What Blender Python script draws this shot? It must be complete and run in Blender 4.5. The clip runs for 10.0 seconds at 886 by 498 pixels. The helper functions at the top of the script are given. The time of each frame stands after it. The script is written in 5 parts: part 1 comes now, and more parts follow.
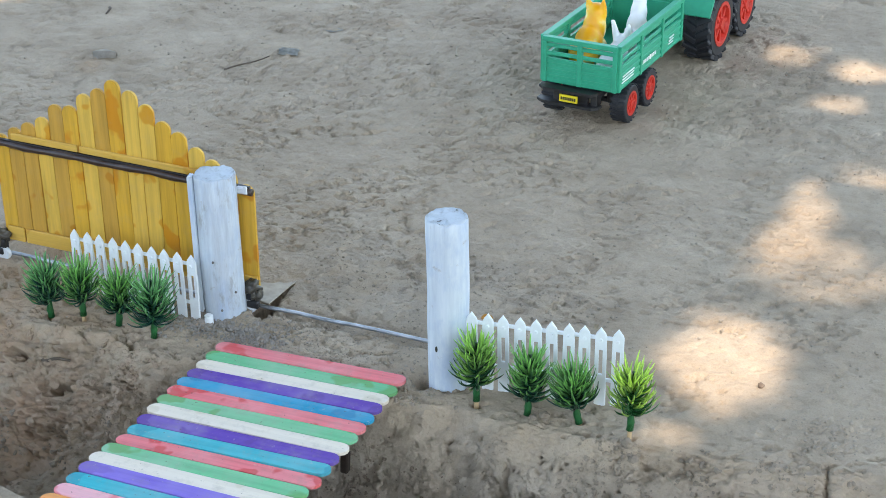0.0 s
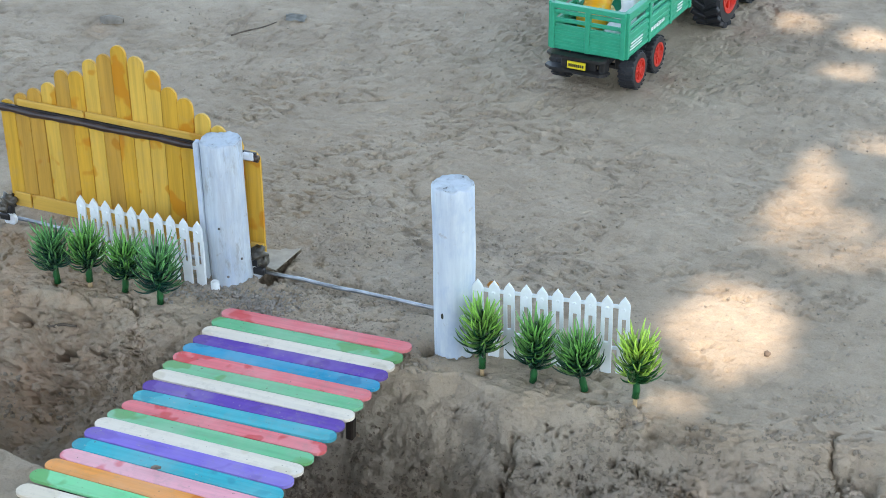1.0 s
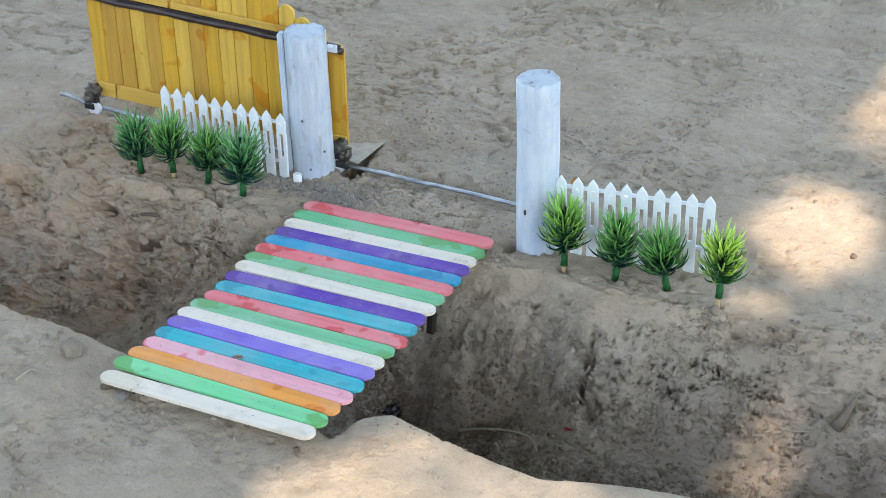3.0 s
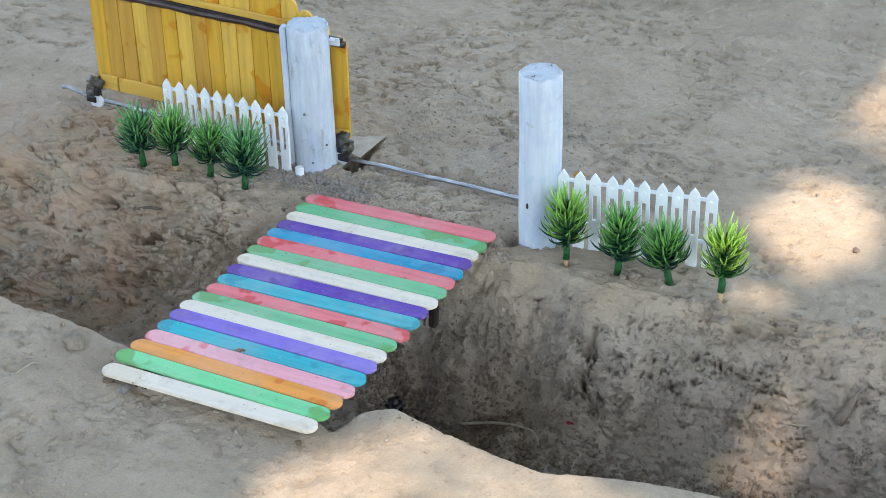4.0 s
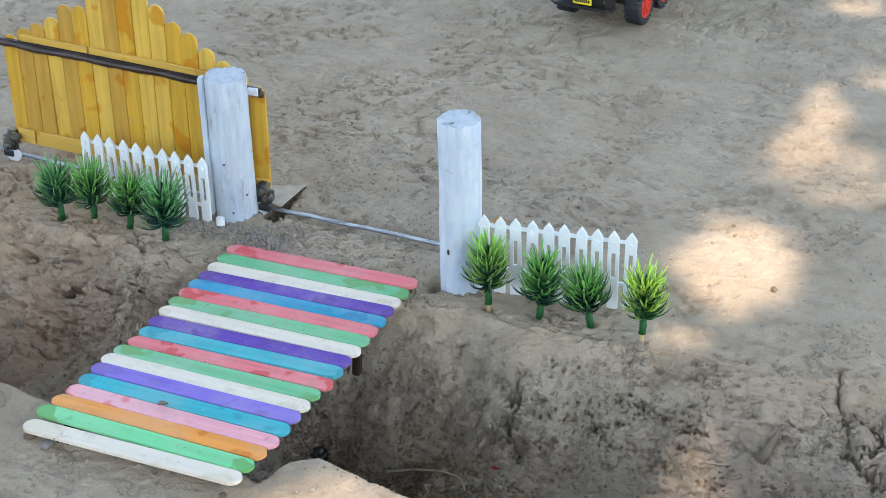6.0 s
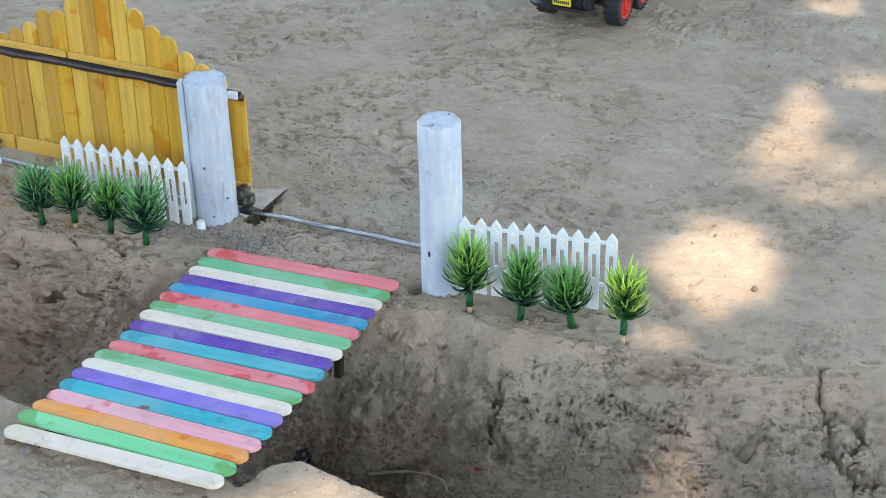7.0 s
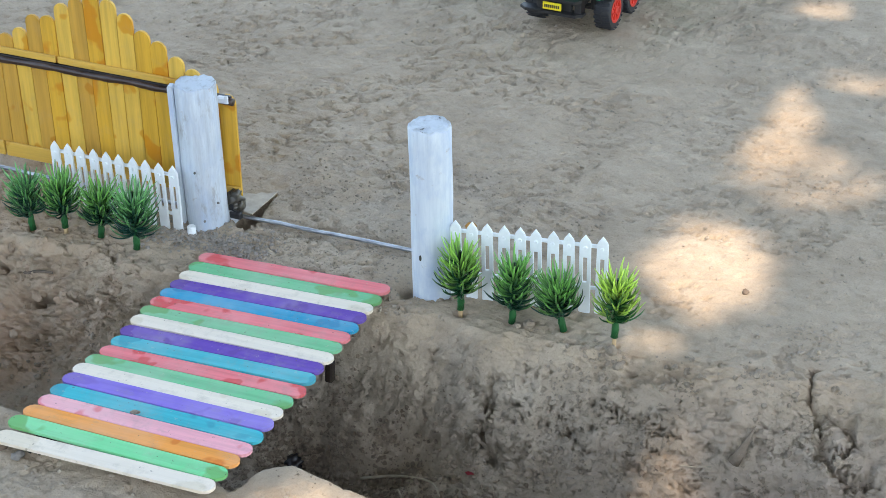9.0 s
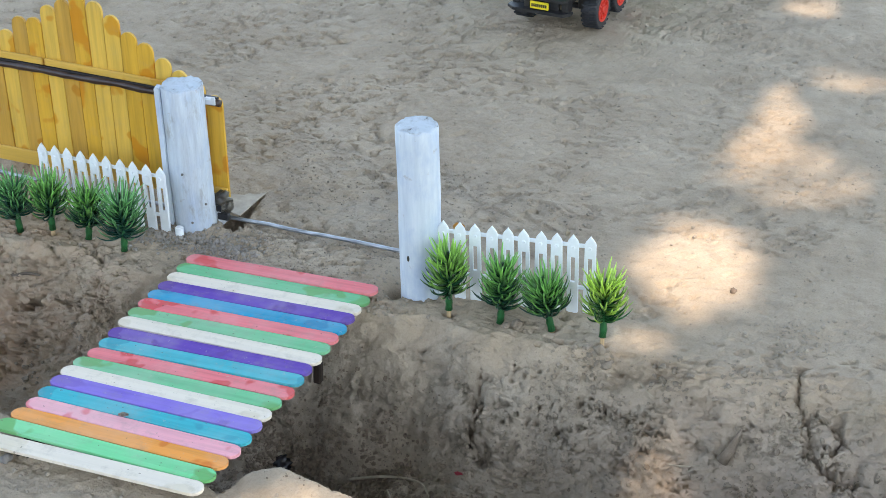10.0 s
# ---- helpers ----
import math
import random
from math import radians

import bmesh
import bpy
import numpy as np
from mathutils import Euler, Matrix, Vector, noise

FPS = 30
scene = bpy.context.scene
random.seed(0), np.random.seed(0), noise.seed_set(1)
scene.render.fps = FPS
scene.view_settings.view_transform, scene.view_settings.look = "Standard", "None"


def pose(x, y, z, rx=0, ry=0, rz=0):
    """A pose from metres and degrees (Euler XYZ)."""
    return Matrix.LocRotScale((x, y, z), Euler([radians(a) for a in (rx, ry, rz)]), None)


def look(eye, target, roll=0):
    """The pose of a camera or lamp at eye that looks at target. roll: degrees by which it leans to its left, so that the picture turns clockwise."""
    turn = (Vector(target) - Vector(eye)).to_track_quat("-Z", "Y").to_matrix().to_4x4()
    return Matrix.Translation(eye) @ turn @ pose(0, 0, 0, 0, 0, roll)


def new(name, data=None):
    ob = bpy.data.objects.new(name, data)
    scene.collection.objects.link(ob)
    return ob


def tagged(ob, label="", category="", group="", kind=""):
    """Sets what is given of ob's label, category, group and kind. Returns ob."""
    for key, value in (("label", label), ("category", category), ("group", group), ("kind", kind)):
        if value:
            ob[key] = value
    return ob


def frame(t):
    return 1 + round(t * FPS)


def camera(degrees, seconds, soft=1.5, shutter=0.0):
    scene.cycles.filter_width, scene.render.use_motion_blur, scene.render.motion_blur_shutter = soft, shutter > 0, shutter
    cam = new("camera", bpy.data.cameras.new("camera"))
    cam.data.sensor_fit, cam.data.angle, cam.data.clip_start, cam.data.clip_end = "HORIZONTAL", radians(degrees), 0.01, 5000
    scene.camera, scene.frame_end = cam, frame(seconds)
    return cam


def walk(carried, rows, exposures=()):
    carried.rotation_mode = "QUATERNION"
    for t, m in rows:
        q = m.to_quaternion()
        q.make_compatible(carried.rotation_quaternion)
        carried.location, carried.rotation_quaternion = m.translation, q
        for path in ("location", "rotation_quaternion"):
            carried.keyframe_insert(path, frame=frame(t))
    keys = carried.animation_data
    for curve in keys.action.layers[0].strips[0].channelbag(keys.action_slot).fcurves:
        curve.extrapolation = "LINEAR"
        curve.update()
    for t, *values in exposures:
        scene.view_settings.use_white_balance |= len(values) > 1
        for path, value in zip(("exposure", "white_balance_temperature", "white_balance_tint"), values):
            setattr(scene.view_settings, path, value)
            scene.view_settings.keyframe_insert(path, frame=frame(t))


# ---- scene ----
cam = camera(29.0, 10.0, 0.55, 0.35)
PATH = [
    (0, (0.318, -0.738, 0.491), (-0.343, 0.921, -0.41), -0.6),
    (0.5, (0.317, -0.738, 0.49), (-0.344, 0.914, -0.423), -0.6),
    (1, (0.319, -0.736, 0.49), (-0.346, 0.903, -0.445), -0.6),
    (1.5, (0.316, -0.737, 0.489), (-0.349, 0.894, -0.458), -0.6),
    (2, (0.315, -0.737, 0.488), (-0.376, 0.87, -0.481), -0.8),
    (2.5, (0.315, -0.735, 0.485), (-0.408, 0.827, -0.534), -1.1),
    (4, (0.314, -0.735, 0.485), (-0.411, 0.812, -0.556), -1.0),
    (4.5, (0.315, -0.734, 0.486), (-0.389, 0.833, -0.537), -0.8),
    (5, (0.316, -0.735, 0.486), (-0.38, 0.841, -0.53), -0.8),
    (5.5, (0.316, -0.735, 0.487), (-0.359, 0.859, -0.515), -0.7),
    (7, (0.318, -0.735, 0.487), (-0.32, 0.879, -0.508), -0.8),
    (7.5, (0.318, -0.735, 0.487), (-0.318, 0.881, -0.505), -0.8),
    (8, (0.319, -0.735, 0.488), (-0.317, 0.88, -0.505), -0.9),
    (8.5, (0.319, -0.735, 0.487), (-0.314, 0.883, -0.504), -0.9),
    (9, (0.318, -0.735, 0.486), (-0.311, 0.885, -0.503), -0.8),
    (9.5, (0.319, -0.735, 0.488), (-0.307, 0.885, -0.505), -0.9),
    (10, (0.319, -0.734, 0.487), (-0.299, 0.889, -0.504), -0.9),
]
walk(cam, [(t, look(eye, target, roll)) for t, eye, target, roll in PATH], [(0.0, 2.42, 7950, 8.5), (4.0, 2.43, 7950, 9), (10.0, 2.46, 8150, 9.5)])

# ---- world, sun, exposure ----
SUN = Vector((0.30, -0.42, 0.86)).normalized()
world = bpy.data.worlds.new("sky")
scene.world = world
world.use_nodes = True
wn = world.node_tree
sky = wn.nodes.new("ShaderNodeTexSky")
sky.sky_type = "NISHITA"
sky.sun_disc = False
sky.sun_elevation = math.asin(SUN.z)
sky.sun_rotation = math.atan2(SUN.x, SUN.y)
wn.links.new(sky.outputs[0], wn.nodes["Background"].inputs[0])
wn.nodes["Background"].inputs[1].default_value = 0.15
sun_lamp = bpy.data.lights.new("sun", "SUN")
sun_lamp.energy = 1.28
sun_lamp.angle = radians(0.55)
sun_lamp.color = (1.0, 0.91, 0.885)
sun = new("sun", sun_lamp)
sun.matrix_world = look(SUN * 5, (0, 0, 0))


# ---- materials ----
def material(name, rough=0.6, metal=0.0):
    m = bpy.data.materials.new(name)
    m.use_nodes = True
    b = m.node_tree.nodes["Principled BSDF"]
    b.inputs["Roughness"].default_value = rough
    b.inputs["Metallic"].default_value = metal
    return m, m.node_tree, b


def node(nt, kind, **inputs):
    n = nt.nodes.new(kind)
    for key, value in inputs.items():
        n.inputs[key.replace("_", " ")].default_value = value
    return n


def coords(nt, scale=(1, 1, 1), which="Object"):
    tc = nt.nodes.new("ShaderNodeTexCoord")
    mp = nt.nodes.new("ShaderNodeMapping")
    mp.inputs["Scale"].default_value = scale
    nt.links.new(tc.outputs[which], mp.inputs["Vector"])
    return mp.outputs[0]


def noise_tex(nt, vec, scale, detail=4.0, rough=0.6):
    n = node(nt, "ShaderNodeTexNoise", Scale=scale, Detail=detail, Roughness=rough)
    nt.links.new(vec, n.inputs["Vector"])
    return n.outputs["Fac"]


def ramp(nt, fac, stops):
    r = nt.nodes.new("ShaderNodeValToRGB")
    el = r.color_ramp.elements
    while len(el) < len(stops):
        el.new(0.5)
    for e, (p, c) in zip(el, stops):
        e.position = p
        e.color = (*c, 1) if len(c) == 3 else c
    nt.links.new(fac, r.inputs["Fac"])
    return r.outputs["Color"]


def mix(nt, fac, a, b, blend="MIX"):
    n = nt.nodes.new("ShaderNodeMix")
    n.data_type = "RGBA"
    n.blend_type = blend
    for sock, v in ((n.inputs[0], fac), (n.inputs[6], a), (n.inputs[7], b)):
        if hasattr(v, "is_output"):
            nt.links.new(v, sock)
        else:
            sock.default_value = v if not isinstance(v, tuple) else ((*v, 1) if len(v) == 3 else v)
    return n.outputs[2]


def bump(nt, b, height, strength=0.4, dist=0.001, prior=None):
    n = node(nt, "ShaderNodeBump", Distance=dist)
    if hasattr(strength, "is_output"):
        nt.links.new(strength, n.inputs["Strength"])
    else:
        n.inputs["Strength"].default_value = strength
    nt.links.new(height, n.inputs["Height"])
    if prior is not None:
        nt.links.new(prior, n.inputs["Normal"])
    nt.links.new(n.outputs[0], b.inputs["Normal"])
    return n.outputs[0]


def soil_material(name, low, high, speck=0.35):
    m, nt, b = material(name, 0.95)
    b.inputs["Specular IOR Level"].default_value = 0.15
    v = coords(nt)
    c = ramp(nt, noise_tex(nt, v, 14, 5, 0.62), [(0.32, low), (0.68, high)])
    mid = ramp(nt, noise_tex(nt, coords(nt, (0.85, 1.1, 1.0)), 60, 6, 0.68), [(0.30, (0.80, 0.79, 0.775)), (0.42, (0.95, 0.945, 0.94)), (0.58, (1.01, 1.01, 1.01)), (0.72, (1.07, 1.065, 1.055))])
    c = mix(nt, 1.0, c, mid, "MULTIPLY")
    fine = noise_tex(nt, v, 900, 3, 0.7)
    c = mix(nt, 1.0, c, ramp(nt, fine, [(0.25, (0.84, 0.835, 0.83)), (0.5, (1, 1, 1)), (0.8, (1.09, 1.085, 1.08))]), "MULTIPLY")
    # dark grit and pale crumbs
    sp = noise_tex(nt, v, 240, 6, 0.72)
    c = mix(nt, ramp(nt, sp, [(0.635, (0, 0, 0)), (0.67, (speck * 1.25,) * 3)]), c, (0.13, 0.105, 0.085))
    c = mix(nt, ramp(nt, noise_tex(nt, v, 210, 6, 0.7), [(0.66, (0, 0, 0)), (0.70, (0.3,) * 3)]), c, (0.55, 0.50, 0.44))
    nt.links.new(c, b.inputs["Base Color"])
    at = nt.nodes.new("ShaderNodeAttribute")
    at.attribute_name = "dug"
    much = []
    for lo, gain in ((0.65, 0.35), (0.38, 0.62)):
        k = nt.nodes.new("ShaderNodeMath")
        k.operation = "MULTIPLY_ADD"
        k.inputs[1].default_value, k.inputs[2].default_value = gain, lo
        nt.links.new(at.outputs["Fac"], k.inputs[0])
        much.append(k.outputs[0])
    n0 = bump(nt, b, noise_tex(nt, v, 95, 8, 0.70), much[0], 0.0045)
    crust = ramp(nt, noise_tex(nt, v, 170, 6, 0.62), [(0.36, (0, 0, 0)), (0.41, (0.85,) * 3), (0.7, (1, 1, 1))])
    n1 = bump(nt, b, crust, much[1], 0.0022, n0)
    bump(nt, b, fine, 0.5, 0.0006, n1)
    return m, nt, b, c, v


SOIL, soil_nt, soil_b, soil_c, soil_v = soil_material("dry_soil", (0.358, 0.283, 0.205), (0.468, 0.382, 0.286))
# red-brown subsoil showing in the cut at the ends of the ditch
def near(nt, v, centre, radius):
    d = nt.nodes.new("ShaderNodeVectorMath")
    d.operation = "DISTANCE"
    nt.links.new(v, d.inputs[0])
    d.inputs[1].default_value = centre
    r = nt.nodes.new("ShaderNodeMapRange")
    r.inputs["From Min"].default_value = radius
    r.inputs["From Max"].default_value = radius * 0.3
    nt.links.new(d.outputs["Value"], r.inputs["Value"])
    k = nt.nodes.new("ShaderNodeMath")
    k.operation = "MULTIPLY"
    nt.links.new(r.outputs[0], k.inputs[0])
    nt.links.new(ramp(nt, noise_tex(nt, v, 35, 4, 0.65), [(0.35, (0, 0, 0)), (0.6, (1, 1, 1))]), k.inputs[1])
    return k.outputs[0]


soil_c = mix(soil_nt, near(soil_nt, soil_v, (-0.29, -0.065, -0.05), 0.19), soil_c, (0.43, 0.295, 0.20))
soil_c = mix(soil_nt, near(soil_nt, soil_v, (0.235, -0.075, -0.06), 0.13), soil_c, (0.47, 0.365, 0.275))
# dug soil in the ditch is tinted slightly cooler and greyer, in patches
ditch_soil = soil_nt.nodes.new("ShaderNodeAttribute")
ditch_soil.attribute_name = "dug"
soil_c = mix(soil_nt, ditch_soil.outputs["Fac"], soil_c, mix(soil_nt, 1.0, soil_c, (0.955, 0.995, 1.06), "MULTIPLY"))
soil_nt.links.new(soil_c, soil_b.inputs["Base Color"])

CLOD = soil_material("soil_clods", (0.26, 0.215, 0.165), (0.36, 0.30, 0.235), 0.2)[0]
# brown rubble, with the shade of the ditch floor put into its colour
DARK_CLOD = soil_material("dark_soil_clods", (0.20, 0.155, 0.117), (0.285, 0.228, 0.174), 0.2)[0]
RED_CLOD = soil_material("red_brown_clods", (0.33, 0.245, 0.175), (0.44, 0.345, 0.26), 0.2)[0]
GRAVEL = soil_material("grey_gravel", (0.25, 0.222, 0.192), (0.38, 0.342, 0.30), 0.2)[0]
DRY_CLOD = soil_material("dry_soil_clods", (0.32, 0.268, 0.21), (0.42, 0.36, 0.29), 0.2)[0]


def painted_wood(name, colour, stain, rough=0.75, grain_axis=0, specks=True, grain=0.08, blot=0.6):
    """Dyed or painted wood: long grain, a few blots of dye, dirt specks."""
    m, nt, b = material(name, rough)
    s = [260.0] * 3
    s[grain_axis] = 14.0
    info = nt.nodes.new("ShaderNodeObjectInfo")
    tc = nt.nodes.new("ShaderNodeTexCoord")
    off = nt.nodes.new("ShaderNodeVectorMath")
    off.operation = "ADD"
    nt.links.new(tc.outputs["Object"], off.inputs[0])
    rnd = nt.nodes.new("ShaderNodeMath")
    rnd.operation = "MULTIPLY"
    rnd.inputs[1].default_value = 7.0
    nt.links.new(info.outputs["Random"], rnd.inputs[0])
    nt.links.new(rnd.outputs[0], off.inputs[1])
    v = off.outputs[0]
    mp = nt.nodes.new("ShaderNodeMapping")
    mp.inputs["Scale"].default_value = s
    nt.links.new(v, mp.inputs["Vector"])
    g = noise_tex(nt, mp.outputs[0], 1.0, 5, 0.65)
    dark = tuple(x * (1 - 2.2 * grain) for x in colour)
    light = tuple(min(1, x * (1 + grain)) for x in colour)
    c = ramp(nt, g, [(0.3, dark), (0.55, colour), (0.75, light)])
    if specks:
        # the dye has faded and worn unevenly along the stick
        pale = tuple(x * 0.62 + k * 0.30 for x, k in zip(colour, (0.84, 0.77, 0.72)))
        c = mix(nt, ramp(nt, noise_tex(nt, v, 19, 4, 0.6), [(0.42, (0, 0, 0)), (0.66, (0.55,) * 3)]), c, pale)
    sep = nt.nodes.new("ShaderNodeSeparateXYZ")
    nt.links.new(tc.outputs["Object"], sep.inputs[0])
    ab = nt.nodes.new("ShaderNodeMath")
    ab.operation = "ABSOLUTE"
    nt.links.new(sep.outputs[grain_axis], ab.inputs[0])
    ends = nt.nodes.new("ShaderNodeMapRange")
    ends.inputs["From Min"].default_value, ends.inputs["From Max"].default_value = 0.030, 0.052
    ends.inputs["To Max"].default_value = 0.13 if specks else 0.0
    nt.links.new(ab.outputs[0], ends.inputs["Value"])
    pool = nt.nodes.new("ShaderNodeMath")
    pool.operation = "ADD"
    nt.links.new(noise_tex(nt, v, 52, 2, 0.5), pool.inputs[0])
    nt.links.new(ends.outputs[0], pool.inputs[1])
    c = mix(nt, ramp(nt, pool.outputs[0], [(0.64 if specks else 0.60, (0, 0, 0)), (0.68 if specks else 0.64, (blot,) * 3)]), c, stain)
    c = mix(nt, ramp(nt, noise_tex(nt, v, 120, 5, 0.7), [(0.52, (0, 0, 0)), (0.72, (0.30 if specks else 0.12,) * 3)]), c, (0.30, 0.26, 0.21))
    if specks:
        c = mix(nt, ramp(nt, noise_tex(nt, v, 420, 2, 0.5), [(0.71, (0, 0, 0)), (0.75, (0.6,) * 3)]), c, (0.12, 0.095, 0.07))
        c = mix(nt, ramp(nt, noise_tex(nt, v, 300, 3, 0.6), [(0.66, (0, 0, 0)), (0.72, (0.28,) * 3)]), c, (0.50, 0.44, 0.36))
    nt.links.new(c, b.inputs["Base Color"])
    b.inputs["Specular IOR Level"].default_value = 0.16 if rough > 0.5 else 0.45
    bump(nt, b, g, 0.35, 0.0006)
    return m


DYES = {
    "pink": painted_wood("pink_dyed_wood", (0.82, 0.205, 0.22), (0.62, 0.045, 0.04)),
    "rose": painted_wood("rose_dyed_wood", (0.880, 0.392, 0.437), (0.72, 0.13, 0.13)),
    "green": painted_wood("green_dyed_wood", (0.150, 0.500, 0.262), (0.14, 0.32, 0.09)),
    "mint": painted_wood("mint_dyed_wood", (0.157, 0.650, 0.302), (0.13, 0.30, 0.06)),
    "white": painted_wood("bleached_wood", (0.785, 0.695, 0.57), (0.56, 0.46, 0.28), grain=0.045, blot=0.3),
    "purple": painted_wood("purple_dyed_wood", (0.140, 0.070, 0.38), (0.12, 0.06, 0.26)),
    "violet": painted_wood("violet_dyed_wood", (0.215, 0.150, 0.58), (0.19, 0.12, 0.42)),
    "blue": painted_wood("blue_dyed_wood", (0.006, 0.315, 0.50), (0.02, 0.20, 0.36)),
    "teal": painted_wood("teal_dyed_wood", (0.022, 0.430, 0.490), (0.03, 0.27, 0.34)),
    "orange": painted_wood("orange_dyed_wood", (0.880, 0.336, 0.078), (0.66, 0.14, 0.02)),
}
YELLOW = painted_wood("yellow_varnished_wood", (0.65, 0.360, 0.040), (0.55, 0.205, 0.006), 0.48, 2, False, 0.12, 0.85)
YELLOW_PALE = painted_wood("pale_yellow_varnished_wood", (0.71, 0.435, 0.078), (0.58, 0.25, 0.012), 0.48, 2, False, 0.12, 0.85)
YELLOW_BROWN = painted_wood("tan_varnished_wood", (0.54, 0.295, 0.050), (0.46, 0.18, 0.008), 0.48, 2, False, 0.12, 0.85)
YELLOW_LONG = painted_wood("yellow_varnished_batten", (0.65, 0.39, 0.078), (0.50, 0.23, 0.020), 0.36, 0, False, 0.10, 0.6)
DARKWOOD = painted_wood("dark_brown_wood", (0.028, 0.020, 0.016), (0.02, 0.014, 0.011), 0.6, 1, False)
TANWOOD = painted_wood("raw_pale_wood", (0.52, 0.37, 0.21), (0.35, 0.24, 0.13), 0.7, 2, False)


def whitewash(name, worn):
    """Thin bluish limewash on a log; where worn, grey wood shows through in long streaks."""
    m, nt, b = material(name, 0.66)
    v = coords(nt)
    streak = noise_tex(nt, coords(nt, (330, 330, 22)), 1.0, 5, 0.65)
    c = ramp(nt, streak, [(0.25, (0.41, 0.475, 0.54)), (0.38, (0.50, 0.57, 0.635)), (0.55, (0.56, 0.63, 0.685)), (0.7, (0.61, 0.67, 0.715))])
    c = mix(nt, ramp(nt, noise_tex(nt, coords(nt, (55, 55, 25)), 1.0, 5, 0.7), [(0.46, (0, 0, 0)), (0.66, (0.8,) * 3)]), c, (0.36, 0.46, 0.60))
    if worn:
        c = mix(nt, ramp(nt, noise_tex(nt, coords(nt, (170, 170, 16)), 1.0, 6, 0.7), [(0.40, (0, 0, 0)), (0.66, (0.7,) * 3)]), c, (0.355, 0.39, 0.435))
        c = mix(nt, ramp(nt, noise_tex(nt, coords(nt, (90, 90, 30)), 1.0, 5, 0.7), [(0.56, (0, 0, 0)), (0.68, (0.7,) * 3)]), c, (0.25, 0.235, 0.215))
    c = mix(nt, ramp(nt, noise_tex(nt, v, 210, 3, 0.6), [(0.66, (0, 0, 0)), (0.75, (0.6,) * 3)]), c, (0.33, 0.30, 0.28))
    nt.links.new(c, b.inputs["Base Color"])
    rough = noise_tex(nt, coords(nt, (190, 190, 26)), 1.0, 5, 0.7)
    bump(nt, b, rough, 0.6 if worn else 0.3, 0.0012 if worn else 0.0006)
    return m


WHITEWASH = whitewash("whitewashed_wood", False)
WHITEWASH_WORN = whitewash("worn_whitewashed_wood", True)


def cut_end():
    m, nt, b = material("chipped_post_top", 0.8)
    v = coords(nt)
    c = ramp(nt, noise_tex(nt, v, 170, 5, 0.7), [(0.32, (0.09, 0.09, 0.09)), (0.36, (0.44, 0.48, 0.50)), (0.50, (0.54, 0.60, 0.64))])
    nt.links.new(c, b.inputs["Base Color"])
    bump(nt, b, noise_tex(nt, v, 300, 4, 0.7), 0.6, 0.0012)
    return m


CUT_END = cut_end()


def plastic(name, colour, rough=0.35, vary=0.12, dust=0.12, scale=160):
    m, nt, b = material(name, rough)
    v = coords(nt)
    lo = tuple(x * (1 - vary) for x in colour)
    c = ramp(nt, noise_tex(nt, v, scale, 3, 0.6), [(0.35, lo), (0.65, colour)])
    c = mix(nt, ramp(nt, noise_tex(nt, v, 60, 5, 0.7), [(0.5, (0, 0, 0)), (0.8, (dust,) * 3)]), c, (0.38, 0.33, 0.27))
    nt.links.new(c, b.inputs["Base Color"])
    bump(nt, b, noise_tex(nt, v, 500, 2, 0.5), 0.12, 0.0003)
    return m


FENCE_WHITE = plastic("white_moulded_plastic", (0.80, 0.85, 0.87), 0.6, 0.08, 0.12)
TOY_GREEN = plastic("green_toy_plastic", (0.008, 0.35, 0.205), 0.42, 0.10, 0.03)
TOY_RED = plastic("red_toy_plastic", (0.62, 0.035, 0.02), 0.4, 0.12, 0.06)
TOY_BLACK = plastic("black_toy_plastic", (0.018, 0.018, 0.02), 0.45, 0.2, 0.10)
RUBBER = plastic("black_tyre_rubber", (0.016, 0.018, 0.024), 0.6, 0.25, 0.10)
TOY_DARK = plastic("dark_teal_plastic", (0.02, 0.045, 0.055), 0.4, 0.2, 0.1)
TOY_CYAN = plastic("teal_window_plastic", (0.05, 0.33, 0.31), 0.3, 0.2, 0.05)
PLATE_YELLOW = plastic("yellow_plate", (0.75, 0.60, 0.03), 0.45, 0.05, 0.05)
PRINT_WHITE = plastic("white_print", (0.75, 0.80, 0.78), 0.5, 0.05, 0.05)
PRINT_BLACK = plastic("black_print", (0.03, 0.03, 0.02), 0.5, 0.05, 0.0)
FIG_WHITE = plastic("white_figurine_vinyl", (0.80, 0.81, 0.82), 0.4, 0.05, 0.06)
BROWN_TUBE = plastic("dark_brown_tube", (0.045, 0.024, 0.018), 0.3, 0.3, 0.1)
BLACK_GROOVE = plastic("black_strip", (0.012, 0.010, 0.012), 0.4, 0.2, 0.05)
CLEAR_WHITE = plastic("milky_white_plastic", (0.66, 0.69, 0.72), 0.3, 0.1, 0.12)
GLUE = plastic("smoky_hot_glue", (0.085, 0.076, 0.06), 0.3, 0.5, 0.3, 220)
CARD = plastic("tan_card", (0.42, 0.365, 0.29), 0.8, 0.25, 0.3)
STRAW = plastic("dry_straw", (0.42, 0.36, 0.27), 0.8, 0.25, 0.1)
TWIG = plastic("grey_brown_twig", (0.13, 0.10, 0.075), 0.9, 0.3, 0.2)
LEAF_DRY = plastic("curled_dry_leaf", (0.52, 0.46, 0.385), 0.85, 0.3, 0.2)
LEAF_ORANGE = plastic("orange_dry_leaf", (0.78, 0.42, 0.12), 0.8, 0.3, 0.1)
CHIP_BLUE = plastic("blue_grey_chip", (0.40, 0.385, 0.34), 0.85, 0.4, 0.7)
